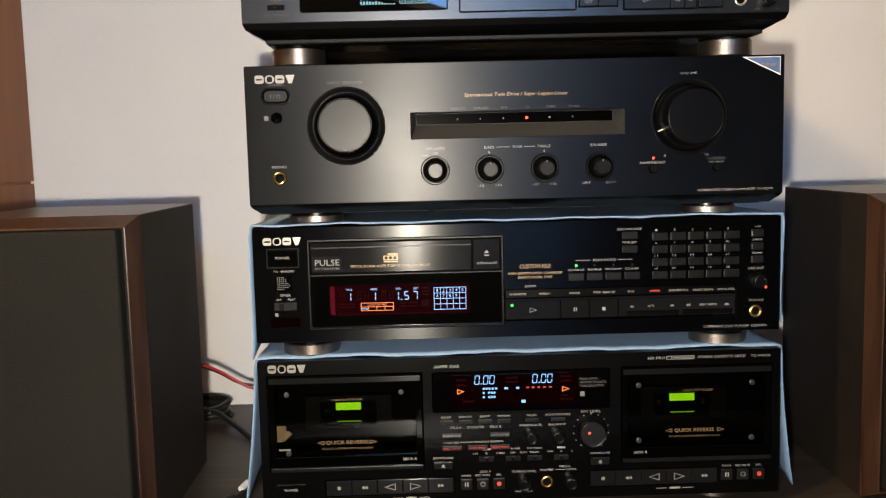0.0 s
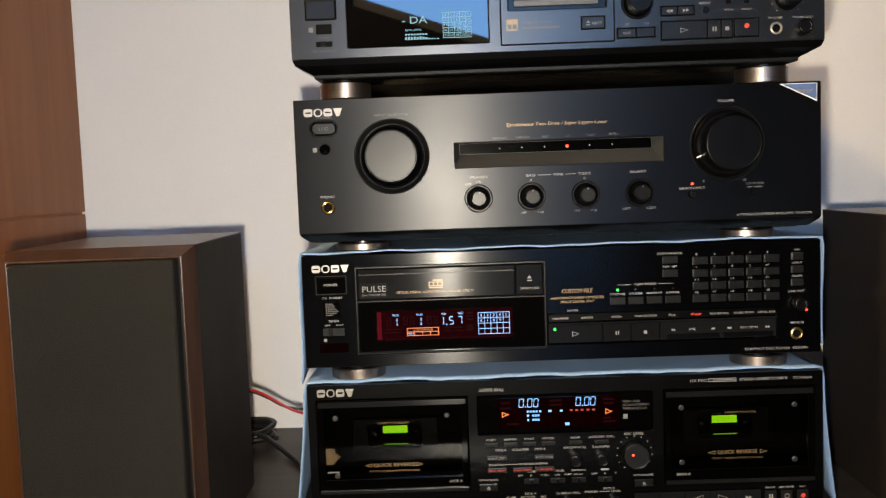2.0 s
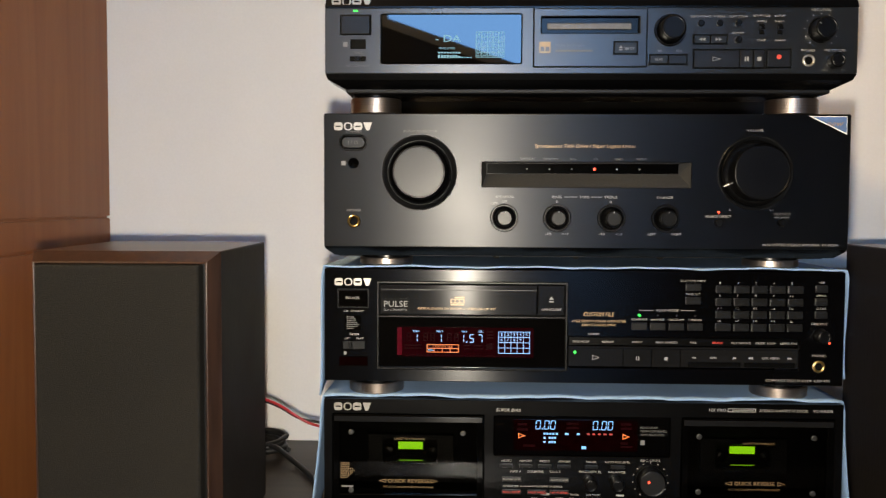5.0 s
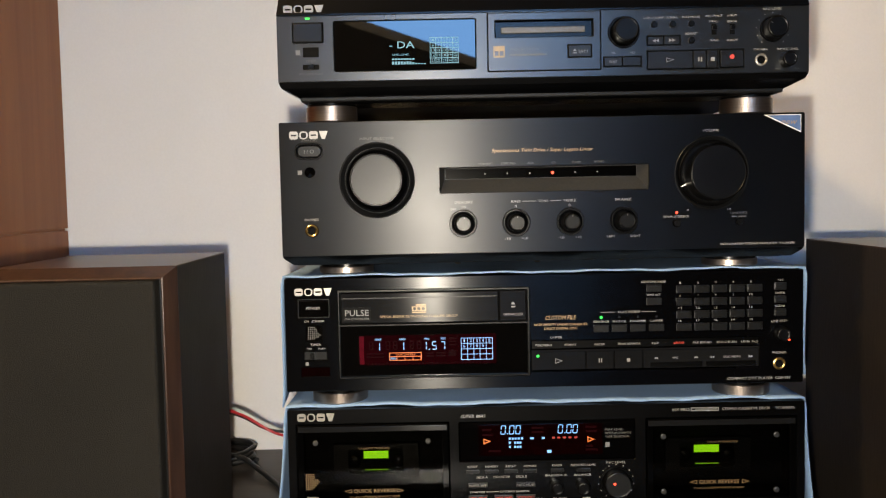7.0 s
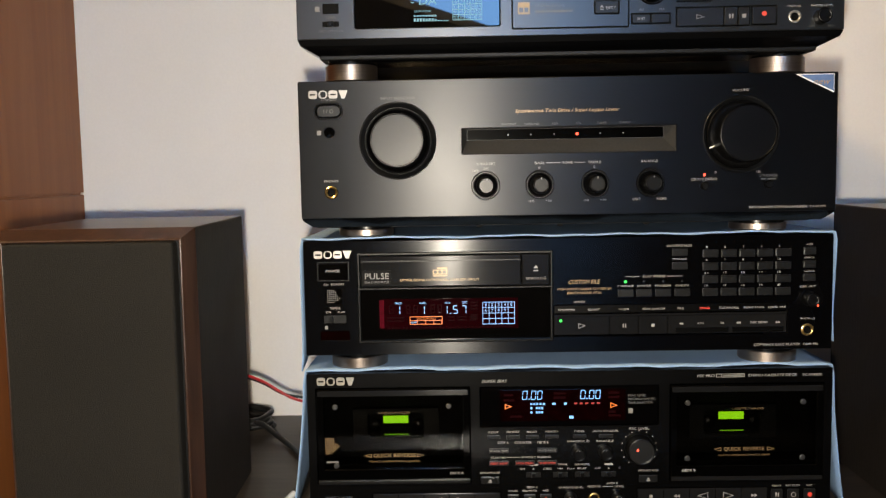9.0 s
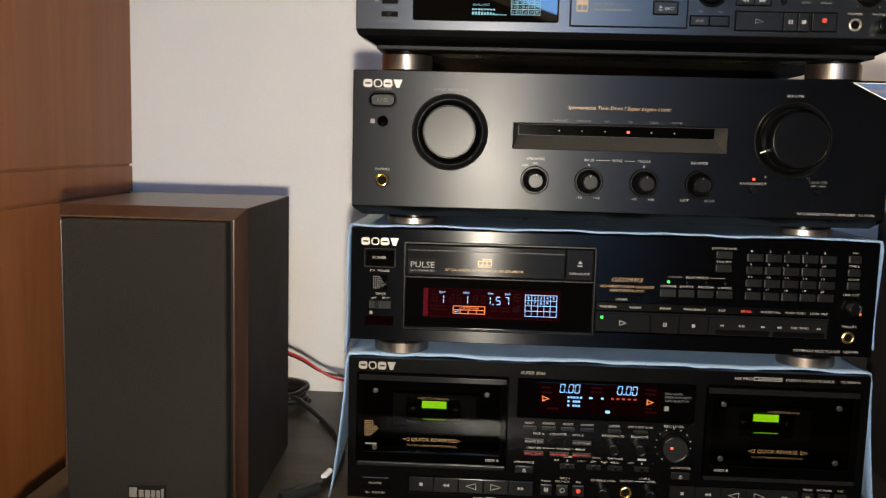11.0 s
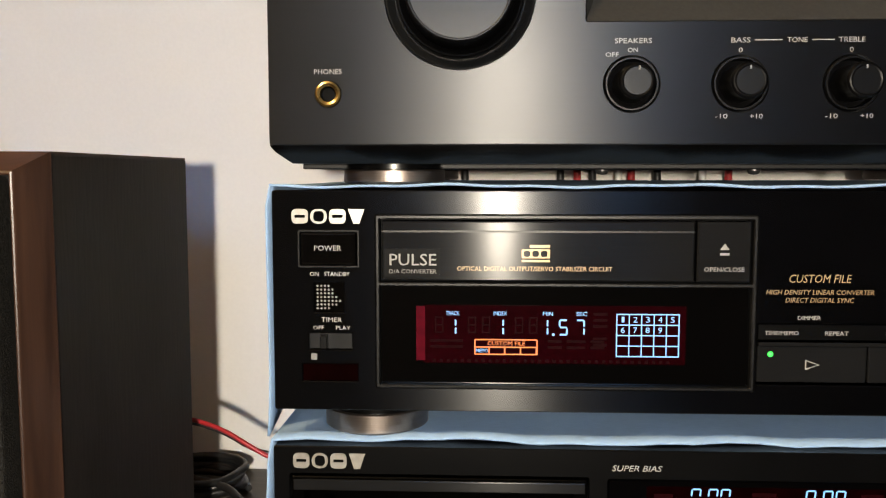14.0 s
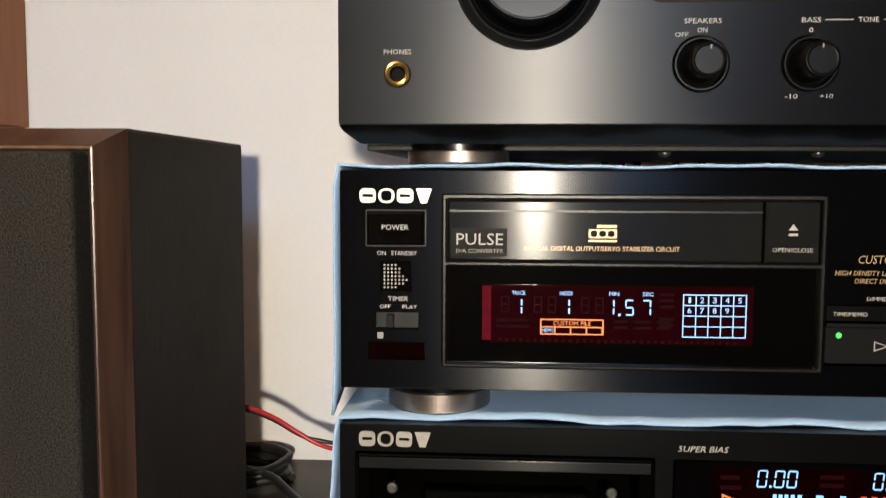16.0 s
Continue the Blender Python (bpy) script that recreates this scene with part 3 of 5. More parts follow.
    big_knob("input_knob", -135.5, 1064.6, 30.6, [(26.6, 3.4), (26.0, -1.2), (25.5, -1.8), (24.9, -1.6), (22.6, 2.0), (21.6, -13.2), (20.9, -13.8), (20.5, -13.8)], KNOBFACE, None, amp, "large input selector knob")
    big_knob("volume_knob", 138.8, 1065, 30.2, [(27.2, 3.4), (27.0, 0.2), (26.4, -0.4), (24.6, 0.4), (22.9, 0.6), (22.5, -18.2), (21.9, -19.0), (21.4, -19.2)], KNOBSIDE, 247, amp, "large volume knob")
    for x, t in zip(spots, (8, 0, 0, 0)):
        knob("tone_knob", x, 1027.6, 7.0, 14, amp, face=KNOBSIDE, ring=11.2, tick=t, label="small black rotary knob", n=32)
    st = part("standby_button", plate(rrect(-200.5, -181, 1084.5, 1094, 4.6, 6), 0.4, 6, (), 0.6), KEYCAP, amp)
    part("button_rim", plate(rrect(-202.6, -179, 1082.4, 1096, 6.2, 8), -0.6, 1, [rrect(-201.2, -180.3, 1083.8, 1094.7, 5.2, 8)], 0.3), SATIN, st)
    text("I / O", -190.8, 1087.6, 3.0, 8, 0.38, DIMPRINT, st)
    part("remote_eye", lathe(-190.5, 1072, [(4.2, 0.2), (3.8, 1.2), (0, 2.2)], 24), GLOSSY, amp)
    mark(rrect(-200.5, -197, 1070.2, 1073.8), 0, GREYMARK, fp)
    jack = part("phones_jack", lathe(-190, 1024, [(5.3, 0.2), (5.2, -1.0), (4.4, -1.4), (3.3, -0.8), (3.2, 9)], 32), GOLD, amp, "gold headphone socket")
    part("socket_bore", lathe(-190, 1024, [(3.25, 0.4), (2.6, 1.2), (0, 1.2)], 20), PIT, jack)
    for x, z in ((110, 1024.5), (161, 1025)):
        part("push_button", lathe(x, z, [(3.3, 4), (3.2, -2.6), (2.6, -3.2), (0, -3.2)], 20), KNOBSIDE, amp)
    part("source_lamp", lathe(110, 1033.2, [(1.1, 0.1), (0.8, -0.5), (0, -0.6)], 14), LED_RED, fp, "lit red lamp")
    for w, x, z, h, wd, mt in (("INPUT SELECTOR", -135, 1097.6, 2.0, 28, DIMPRINT), ("STANDBY", -190, 1097.4, 1.6, 13, DIMPRINT), ("VOLUME", 138, 1098.8, 2.0, 13.5, PRINT), ("PHONES", -190, 1032.2, 2.0, 11.5, PRINT),
                               ("SPEAKERS", -65, 1044, 2.0, 15, PRINT), ("OFF", -73.5, 1038.6, 1.8, 5.4, PRINT), ("ON", -65.2, 1040.4, 1.8, 4, PRINT), ("BASS", -22, 1044, 2.0, 7.6, PRINT), ("TONE", 0.4, 1044, 2.0, 8, PRINT),
                               ("TREBLE", 22, 1044, 2.0, 10.5, PRINT), ("0", -22, 1040, 2.0, 1.6, PRINT), ("0", 22, 1040, 2.0, 1.6, PRINT), ("-10", -29, 1013.6, 1.9, 5, PRINT), ("+10", -15, 1013.6, 1.9, 5.2, PRINT),
                               ("-10", 15, 1013.6, 1.9, 5, PRINT), ("+10", 29, 1013.6, 1.9, 5.2, PRINT), ("BALANCE", 66, 1044, 2.0, 13, PRINT), ("LEFT", 56, 1013.8, 1.9, 6.6, PRINT), ("RIGHT", 76, 1013.8, 1.9, 8, PRINT),
                               ("SOURCE DIRECT", 109.6, 1028.8, 1.9, 21, PRINT), ("0", 119, 1034.2, 1.8, 1.5, PRINT), ("10", 153, 1034.2, 1.8, 2.8, PRINT), ("LOUDNESS", 161, 1031, 1.9, 14, DIMPRINT),
                               ("INTEGRATED STEREO AMPLIFIER  TA-FE370", 176.5, 1005.6, 1.9, 61, PRINT)):
        text(w, x, z, h, wd, -0.02, mt, fp)
    for a, b in ((-16.5, -5.5), (6.2, 15)):
        mark(rrect(a, b, 1044.8, 1045.2), 0, PRINT, fp)
    for a, b in ((155, 159), (160.5, 167)):
        mark(rrect(a, b, 1028.6, 1029.6), 0, DIMPRINT, fp)
    brand_bars(-207, -174.5, 1099.2, 1105.6, 0, fp)
    stick = part("sticker", plate([(181, 1111.4), (211.6, 1096.6), (211.6, 1111.4)], -0.3, 0, ()), WHITE, amp, "triangular blue foil sticker reading new")
    part("sticker_field", plate([(184, 1110.9), (211.2, 1097.8), (211.2, 1110.9)], -0.4, -0.25, ()), BADGE, stick)
    text("new", 202, 1103.4, 4.6, 13, -0.42, GOLDPRINT, stick, 0.25)
    feet(amp, (-166, 164), (34, 260), 23, 986.8, 993, 996)
    return amp


# ---- compact disc player ----
def disc_player():
    cd = thing("disc_player", 0, 2, 877.2, "black compact disc player with a lit blue and amber display", "disc player")
    part("chassis", blk(-212, 212, 12, 300, 891, 982, 1.0), CHASSIS, cd)
    nx = (116, 130.8, 145.4, 160, 174.6)
    holes = [rrect(-171, -12, 900, 974, 1.0), rrect(-14 + 3, 179, 903, 929, 0.8), rrect(-203.5, -178.5, 952.1, 966.9), rrect(-197.5, -184.5, 932.3, 945.1), rrect(-199.7, -181.3, 916.2, 923.2), rrect(-202.7, -178.9, 902.5, 910.1),
             circ(195, 906, 5.0, 28), circ(196, 931.5, 6.2, 28)]
    fp = part("front_panel", plate(rrect(-215, 215, 890, 984.2, 1.0), 0, 10, holes, 0.4), GLOSSBRUSHED, cd, "brushed black aluminium front")
    part("panel_backing", blk(-213, 213, 10.1, 12, 891, 983), PIT, cd)
    brand_bars(-207, -175, 969.8 + 0.4, 976.4, 0, fp)
    bez = part("display_bezel", plate(rrect(-171, -12, 900, 974, 1.0), -0.4, 6, [rrect(-169.4, -13.6, 945.4, 972.2, 0.4), rrect(-169.4, -13.6, 901.4, 943.8, 0.4)], 0.4), EDGE, cd, "worn grey bezel")
    dr = part("drawer_front", plate(rrect(-168.5, -37.6, 946, 971.4, 0.5), 0.6, 9, (), 0.6), DRAWER, cd, "glossy dark disc drawer front")
    part("drawer_groove", blk(-168.3, -37.8, 0.2, 0.8, 966.6, 967.4), EDGE, dr)
    ej = part("eject_key", plate(rrect(-36.6, -14.5, 946, 971.4, 0.5), 0.2, 9, (), 0.6), DRAWER, cd, "drawer open and close key")
    mark(tri_up(-25.4, 961, 3.8, 2.6), 0.2, PRINT, ej)
    mark(rrect(-27.3, -23.5, 957.4, 958.4), 0.2, PRINT, ej)
    text("OPEN/CLOSE", -25.4, 950.6, 1.8, 16.5, 0.18, PRINT, ej)
    part("name_field", plate(rrect(-167.2, -143.6, 947.8, 959.6, 0.5), 0.42, 0.62, ()), DRAWERMARK, dr, "dull grey printed field")
    text("PULSE", -155.2, 952.6, 4.9, 19.8, 0.38, PULSEGREY, dr)
    text("D/A CONVERTER", -155.2, 949.2, 1.7, 20, 0.38, GREYMARK, dr)
    text("OPTICAL DIGITAL OUTPUT/SERVO STABILIZER CIRCUIT", -104, 950.4, 1.9, 65, 0.58, GOLDPRINT, dr)
    # disc mark as plain gold shapes
    part("disc_mark", plate(rrect(-109.4, -97.6, 955.8, 959.6, 0.4), 0.3, 0.62, [rrect(-108.6 + 3.6 * i, -105.8 + 3.6 * i, 956.4, 959.0, 0.9) for i in range(3)]), GOLDPRINT, dr)
    mark(rrect(-106, -97.6, 960.2, 961.4), 0.6, GOLDPRINT, dr)
    mark(rrect(-109.4, -97.6, 954.2, 955.1), 0.6, GOLDPRINT, dr)
    # display
    win = part("display_window", plate(rrect(-169.2, -13.8, 901.6, 943.6, 0.4), 2.6, 8), GLOSSY, cd, "gloss black display window")
    part("display_filter", blk(-151, -40, 2.35, 2.65, 910.5, 935.5), PINK, win, "dark red filter")
    part("filter_stripe", blk(-154, -150.2, 2.2, 2.62, 911.5, 935), STRIPE, win, "crimson stripe")
    for k in range(34):
        mark(rrect(-147 + 3.0 * k, -145.6 + 3.0 * k, 911, 912.2), 2.35, GHOST, win, "unlit_segment")
    for x0 in (-146, -132, -126, -112, -106):
        part("unlit_segment", plate(rrect(x0, x0 + 3.6, 923.5, 930.5), 2.2, 2.4, [rrect(x0 + 0.6, x0 + 3.0, 924.1, 926.7), rrect(x0 + 0.6, x0 + 3.0, 927.3, 929.9)]), GHOST, win)
    for z in (917, 919.6):
        for x0, x1 in ((-148, -134), (-98, -92), (-90, -82), (-80, -74)):
            part("unlit_segment", blk(x0, x1, 2.2, 2.4, z, z + 1.1), GHOST, win)
    for z in (932, 929.4, 926.8, 921.5, 918.8):
        part("unlit_segment", blk(-79, -73, 2.2, 2.4, z - 0.6, z + 0.6), GHOST, win)
    for w, x, wd in (("TRACK", -138.4, 5.8), ("INDEX", -118.2, 5.6), ("MIN", -98, 4.2), ("SEC", -83.8, 4.6)):
        text(w, x, 931.2, 1.7, wd, 2.3, ICE, win)
    for ch, x in (("1", -140.6), ("1", -120.4), ("1", -101.6), ("5", -93.4), ("7", -86.2)):
        digit(ch, x, 922.8, 3.8, 6.9, 2.3, ICE, win, 0.0, 0.7)
    part("numeral", blk(-96.2, -95.2, 2.1, 2.3, 922.6, 923.6), ICE, win)
    gx, gz = [-69 + 5.2 * i for i in range(6)], [914 + 4.5 * i for i in range(5)]
    part("track_grid", plate(rrect(-69.25, -42.75, 913.75, 932.25), 2.05, 2.3, [rrect(a + 0.22, a + 5.2 - 0.22, b + 0.22, b + 4.5 - 0.22) for a in gx[:-1] for b in gz[:-1]]), ICE, win, "lit blue track grid")
    for n in range(9):
        text(str(n + 1), gx[n % 5] + 2.6, gz[3 - n // 5] + 1.1, 2.4, 1.7 if n else 1.1, 2.3, ICE, win)
    part("file_box", plate(rrect(-129.2, -102.2, 914.2, 921, 0.5), 2.05, 2.3, [rrect(-128.6, -102.8, 917.8, 920.5), rrect(-128.6, -123.2, 914.7, 917.3)] + [rrect(-122.6 + 6.7 * i, -116.5 + 6.7 * i, 914.7, 917.3) for i in range(3)]), AMBER, win, "amber lit box")
    text("CUSTOM FILE", -115.6, 918.3, 1.7, 16, 2.28, AMBER, win)
    text("MEMO", -125.9, 915.2, 1.6, 5, 2.28, ICE, win)
    # left column
    part("button_rim", plate(rrect(-204.1, -177.9, 951.5, 967.5, 0.8), -0.3, 0.6, [rrect(-203.3, -178.7, 952.3, 966.7, 0.5)], 0.2), EDGE, cd, "worn grey rim")
    pw = key(-202.8, -179.2, 952.7, 966.3, cd, 0.6, 0, GLOSSY, "power_button", 0.7)
    text("POWER", -191.2, 958.8, 2.2, 11.5, -0.65, PRINT, pw)
    text("ON   STANDBY", -190.5, 947.9, 1.8, 17, -0.02, PRINT, fp)
    part("emblem_plate", blk(-197.4, -184.6, 0.8, 4, 932.4, 945.0), GLOSSY, fp)
    for r, cnt in enumerate((4, 6, 7, 6, 5, 5, 4)):
        for c in range(cnt):
            part("emblem_dot", lathe(-196 + 1.6 * c, 934.0 + 1.6 * r, [(0.55, 0.8), (0.5, 0.6), (0, 0.6)], 6), GREYMARK, fp)
    text("TIMER", -190, 928.2, 2.0, 8.8, -0.02, PRINT, fp)
    text("OFF", -195.6, 924.9, 1.7, 4.6, -0.02, PRINT, fp)
    text("PLAY", -185.0, 924.9, 1.7, 6.2, -0.02, PRINT, fp)
    sw = part("switch_well", blk(-199.6, -181.4, 2.0, 5, 916.4, 923.0), EDGE, fp)
    part("timer_switch", blk(-194.8, -191.8, -2.2, 3, 916.8, 922.6, 0.4), KNOBSIDE, cd, "black slide switch")
    mark(rrect(-199, -196.4, 911.8, 914.6), 0, GREYMARK, fp)
    part("remote_window", blk(-202.6, -179.0, 0.8, 4, 902.7, 909.9), DARKRED, cd)
    # right field
    text("CUSTOM FILE", 14.0, 946.2, 3.4, 25.5, -0.02, GOLDPRINT, fp, 0.2)
    text("HIGH DENSITY LINEAR CONVERTER", 14.0, 941.2, 2.0, 44, -0.02, GOLDPRINT, fp, 0.2)
    text("DIRECT DIGITAL SYNC", 14.0, 937.9, 2.0, 28, -0.02, GOLDPRINT, fp, 0.2)
    for x, w, wd in zip((47.4, 62.4, 77.8, 93.2), ("CONTINUE", "SHUFFLE", "PROGRAM", "C.INDEX"), (13, 11, 12.5, 11)):
        key(x - 6.2, x + 6.2, 935.2, 941.2, cd)
        text(w, x, 943, 1.8, wd, -0.02, PRINT, fp)
        part("mode_lamp", lathe(x, 947.4, [(1.15 if x < 50 else 0.8, 0.1), (0.9 if x < 50 else 0.6, -0.4), (0, -0.5)], 12), LED_GREEN if x < 50 else KEYCAP, fp)
    text("PLAY MODE", 70.6, 950.6, 2.0, 18, -0.02, PRINT, fp)
    for a, b in ((47, 58.5), (81.5, 93)):
        mark(rrect(a, b, 951.4, 951.8), 0, PRINT, fp)
    for z, w in ((971, "EDIT/TIME FADE"), (960, "TIME SET")):
        key(85, 97.4, z - 3, z + 3, cd)
        text(w, 91, z + 4.4, 1.8, 20 if z > 965 else 12, -0.02, PRINT, fp)
    for r in range(4):
        z = 969.6 - 10.5 * r
        for c, x in enumerate(nx):
            key(x - 6.2, x + 6.2, z - 3.1, z + 3.1, cd)
            text(str(5 * r + c + 1), x - 3, z + 4.4, 1.7, 1.4 if 5 * r + c < 9 else 2.8, -0.02, PRINT, fp)
    for z, w in ((970.6, ">20"), (959.8, "CHECK"), (949, "CLEAR")):
        key(190.8, 200.6, z - 3, z + 3, cd)
        text(w, 195.8, z + 4.4, 1.7, 4.6 if w == ">20" else 8.4, -0.02, PRINT, fp)
    text("LINE OUT", 195, 940.6, 1.9, 13, -0.02, PRINT, fp)
    lk = knob("output_knob", 196, 931.5, 5.4, 9, cd, face=KNOBSIDE, ring=0, tick=60, label="small black rotary knob", n=28)
    part("level_lamp", lathe(203.4, 925.6, [(1.0, 0.1), (0.8, -0.4), (0, -0.5)], 12), LED_RED, fp, "small lit red lamp")
    text("PHONES", 195.4, 914.2, 1.9, 11.5, -0.02, PRINT, fp)
    jack = part("phones_jack", lathe(195, 906, [(5.1, 0.2), (5.0, -1.0), (4.2, -1.4), (3.2, -0.8), (3.1, 9)], 28), GOLD, cd, "gold headphone socket")
    part("socket_bore", lathe(195, 906, [(3.25, 0.4), (2.6, 1.2), (0, 1.2)], 20), PIT, jack)
    text("COMPACT DISC PLAYER  CDP-991", 178, 893, 2.1, 52, -0.02, PRINT, fp)
    # transport bar
    part("label_strip", plate(rrect(-10.6, 178.6, 921.6, 928.6), 1.4, 6, (), 0.4), SATIN, cd)
    for w, x, wd, mt in (("TIME/MEMO", -0.6, 14, PRINT), ("REPEAT", 22, 9.6, PRINT), ("FADER", 46.4, 8.6, PRINT), ("PEAK SEARCH", 70.6, 18, PRINT), ("FILE", 92.6, 5.2, PRINT), ("ERASE", 112.4, 8.4, REDPRINT),
                         ("FILE RECALL", 132, 16, PRINT), ("MUSIC SCAN", 152, 16, PRINT), ("LEVEL FILE", 171, 14, PRINT)):
        text(w, x, 923.9, 1.7, wd, 1.38, mt, fp)
    text("DIMMER", 10, 930.6, 1.7, 9.4, -0.02, PRINT, fp)
    part("transport_lip", blk(-10.6, 178.6, -0.8, 5, 919.6, 921.2, 0.3), DRAWER, cd)
    for a, b in ((-10.8, 34.2), (34.8, 57.8), (58.4, 81.6), (82.2, 178.4)):
        k = key(a, b, 904, 919.4, cd, 0.4, 0.6, DRAWER, "transport_key", 0.6)
        if b == 34.2:
            part("play_lamp", lathe(-5.4, 916, [(1.2, 0.2), (0.9, -0.3), (0, -0.4)], 12), LED_GREEN, k, "lit green lamp")
            tri_ring(12, 911.6, 6, 4.4, True, 0.18, PRINT, k)
        elif b == 57.8:
            for d in (-1.2, 0.6):
                mark(rrect(46.4 + d, 47.2 + d, 909.8, 913), 0.18, PRINT, k)
        elif b == 81.6:
            mark(rrect(68.6, 71.2, 910, 912.6), 0.18, PRINT, k)
        else:
            for x in (92, 125.6):
                for s in (0, 1.6):
                    mark(tri(x + s, 912.4, 1.5, 2.0, x > 100), 0.18, PRINT, k)
            text("AMS", 108.6, 911.6, 1.8, 5.4, 0.18, PRINT, k)
            text("DISC MEMO", 156, 911.6, 1.8, 14, 0.18, PRINT, k)
            for x in (138.4, 140.2):
                mark(tri(x, 912.4, 1.8, 2.2, False), 0.18, PRINT, k)
            for x in (170.6, 172.4):
                mark(tri(x, 912.4, 1.8, 2.2), 0.18, PRINT, k)
            for a2, b2 in ((88, 131.5), (134, 176)):
                part("rocker", blk(a2, b2, -0.2, 2, 904.8, 909, 0.4), SATIN, k)
    feet(cd, (-174, 172), (28, 270), 23.5, 877.2, 886.5, 891)
    return cd


def tri_up(x, z, w, h):
    return [(x - w / 2, z - h / 2), (x + w / 2, z - h / 2), (x, z + h / 2)]


# ---- double cassette deck ----
def cassette_deck():
    tp = thing("cassette_deck", 0, -2, 743.4, "black double cassette deck with lit green tape windows, cloth-draped", "cassette deck")
    part("chassis", blk(-212, 212, 37, 300, 754.4, 874, 1.0), CHASSIS, tp)
    part("front_frame", plate(rrect(-212, 212, 754.4, 874), 10.1, 37, [rrect(-209, 209, 757.4, 871)]), CHASSIS, tp)
    doors = ((-208, -80.5), (83, 208.5))
    holes = [rrect(a, b, 781.9, 863, 0.8) for a, b in doors] + [rrect(-72.5, 74, 829, 862.5, 1.2), rrect(-163, -56, 759.4, 773.9, 0.6), rrect(56.5, 164, 761.4, 775.9, 0.6), circ(21, 767.4, 5.0, 28), circ(58, 809.8, 13.2, 48)]
    fp = part("front_panel", plate(rrect(-215, 215, 753, 875.2, 1.0), 0, 10, holes, 0.4), SATIN, tp, "black front panel")
    part("panel_backing", blk(-213, 213, 34, 36, 754.4, 874), PIT, tp)
    brand_bars(-207, -175, 866.2 - 0.6, 872.2, 0, fp)
    text("SUPER BIAS", -60.4, 866.2, 2.5, 21, -0.02, PRINT, fp, 0.25)
    text("HX PRO", 112.3, 868.4, 2.5, 14, -0.02, PRINT, fp)
    part("noise_mark", plate(rrect(120.4, 143.4, 868.2, 871.2), -0.15, 0.05, [rrect(121, 124.4, 868.7, 870.7), rrect(125, 142.9, 868.7, 870.7)]), PRINT, fp)
    part("noise_bar", blk(125.8, 142.1, -0.12, 0.05, 869.2, 870.2), GREYMARK, fp)
    text("STEREO CASSETTE DECK", 166.2, 868.6, 2.1, 39.6, -0.02, PRINT, fp)
    text("TC-WR870", 198.2, 868.6, 2.1, 16, -0.02, PRINT, fp)
    for n, (a, b) in enumerate(doors):
        m = (a + b) / 2
        d = part("tape_door", plate(rrect(a + 0.8, b - 0.8, 782.8, 862.1, 0.8), -0.6, 4, [rrect(a + 6, b - 6, 794.4, 856, 0.6)], 0.5), DOORGLOSS, tp, "cassette door with a smoked window")
        g = part("door_glass", blk(a + 6.1, b - 6.1, 0.6, 2.2, 794.5, 855.9), SMOKE, d, "smoked glass pane")
        g.visible_shadow = False
        part("door_ledge", blk(a + 1.6, b - 1.6, -1.6, 0.5, 856.3, 861.1, 0.5), DRAWER, d, "grey upper ledge")
        part("door_rail", blk(a + 1, b - 1, -2.2, 1, 782.2, 785.8, 0.7), EDGE if n == 0 else DRAWER, d, "grey lower edge strip")
        # tape well behind the glass
        part("tape_well", plate(rrect(a + 3, b - 3, 793.4, 858.5), 30, 33), PIT, tp)
        part("well_floor", blk(a + 3, b - 3, 11, 32, 792.4, 795.4), PIT, tp)
        q = m - (9 if n else 0)
        c = part("well_window", plate(rrect(q - 35, q + 38, 813.4, 842.5, 1.0), 12, 16, [rrect(q - 22, q + 24, 816.9, 837.5, 3)], 0.6), CHASSIS, tp, "inner tape window")
        part("lamp_panel", blk(q - 9.5, q + 11.5, 15, 15.6, 829, 835.2), LIME, c, "lit lime tape light")
        part("lamp_line", blk(q - 8.5, q + 11.5, 15, 15.4, 818.8, 819.6), LIMEDIM, c, "dim lime light line")
        for x in (q - 17, q + 20):
            part("spindle", lathe(x, 826.9, [(5.2, 18), (5, 14), (3.4, 13), (1.4, 12.4), (0, 12.4)], 10), KNOBSIDE, c)
        for x, z in ((m - 48, 847), (m + 46, 847), (m - 48, 797.4 + 3 * n), (m + 46, 797.4 + 3 * n)):
            if n == 0 and x > m and z < 817.4:
                continue
            part("screw", lathe(x, z, [(2.4, 1.4), (2.3, 0.1), (1.6, -0.3), (0, -0.3)], 14), STEEL, d)
        dz = -4.6 if n == 0 else -2.4
        text("QUICK REVERSE", m + (0.5 if n == 0 else -1.8), 809 + dz, 3.0, 35 if n == 0 else 33, 0.5, GOLDPRINT, d)
        tri_ring(m - 21.5 - 1.8 * n, 810.4 + dz, 6, 3.4, False, 0.5, GOLDPRINT, d, 0.4)
        tri_ring(m + 22 - 1.8 * n, 810.4 + dz, 6, 3.4, True, 0.5, GOLDPRINT, d, 0.4)
        text("PC-OCC LASERAMORPHOUS HEAD", m + (0.5 if n == 0 else -1.8), 804.6 + dz, 1.6, 42, 0.5, DIMGOLD, d)
        text("CASSETTE STABILIZER", m + 1, 841.1, 1.6, 26, 0.5, DIMGOLD, d)
        text("DECK A" if n == 0 else "DECK B", m + 52 if n == 0 else m - 47, 789.6, 2.1, 11, -0.65, PRINT, d)
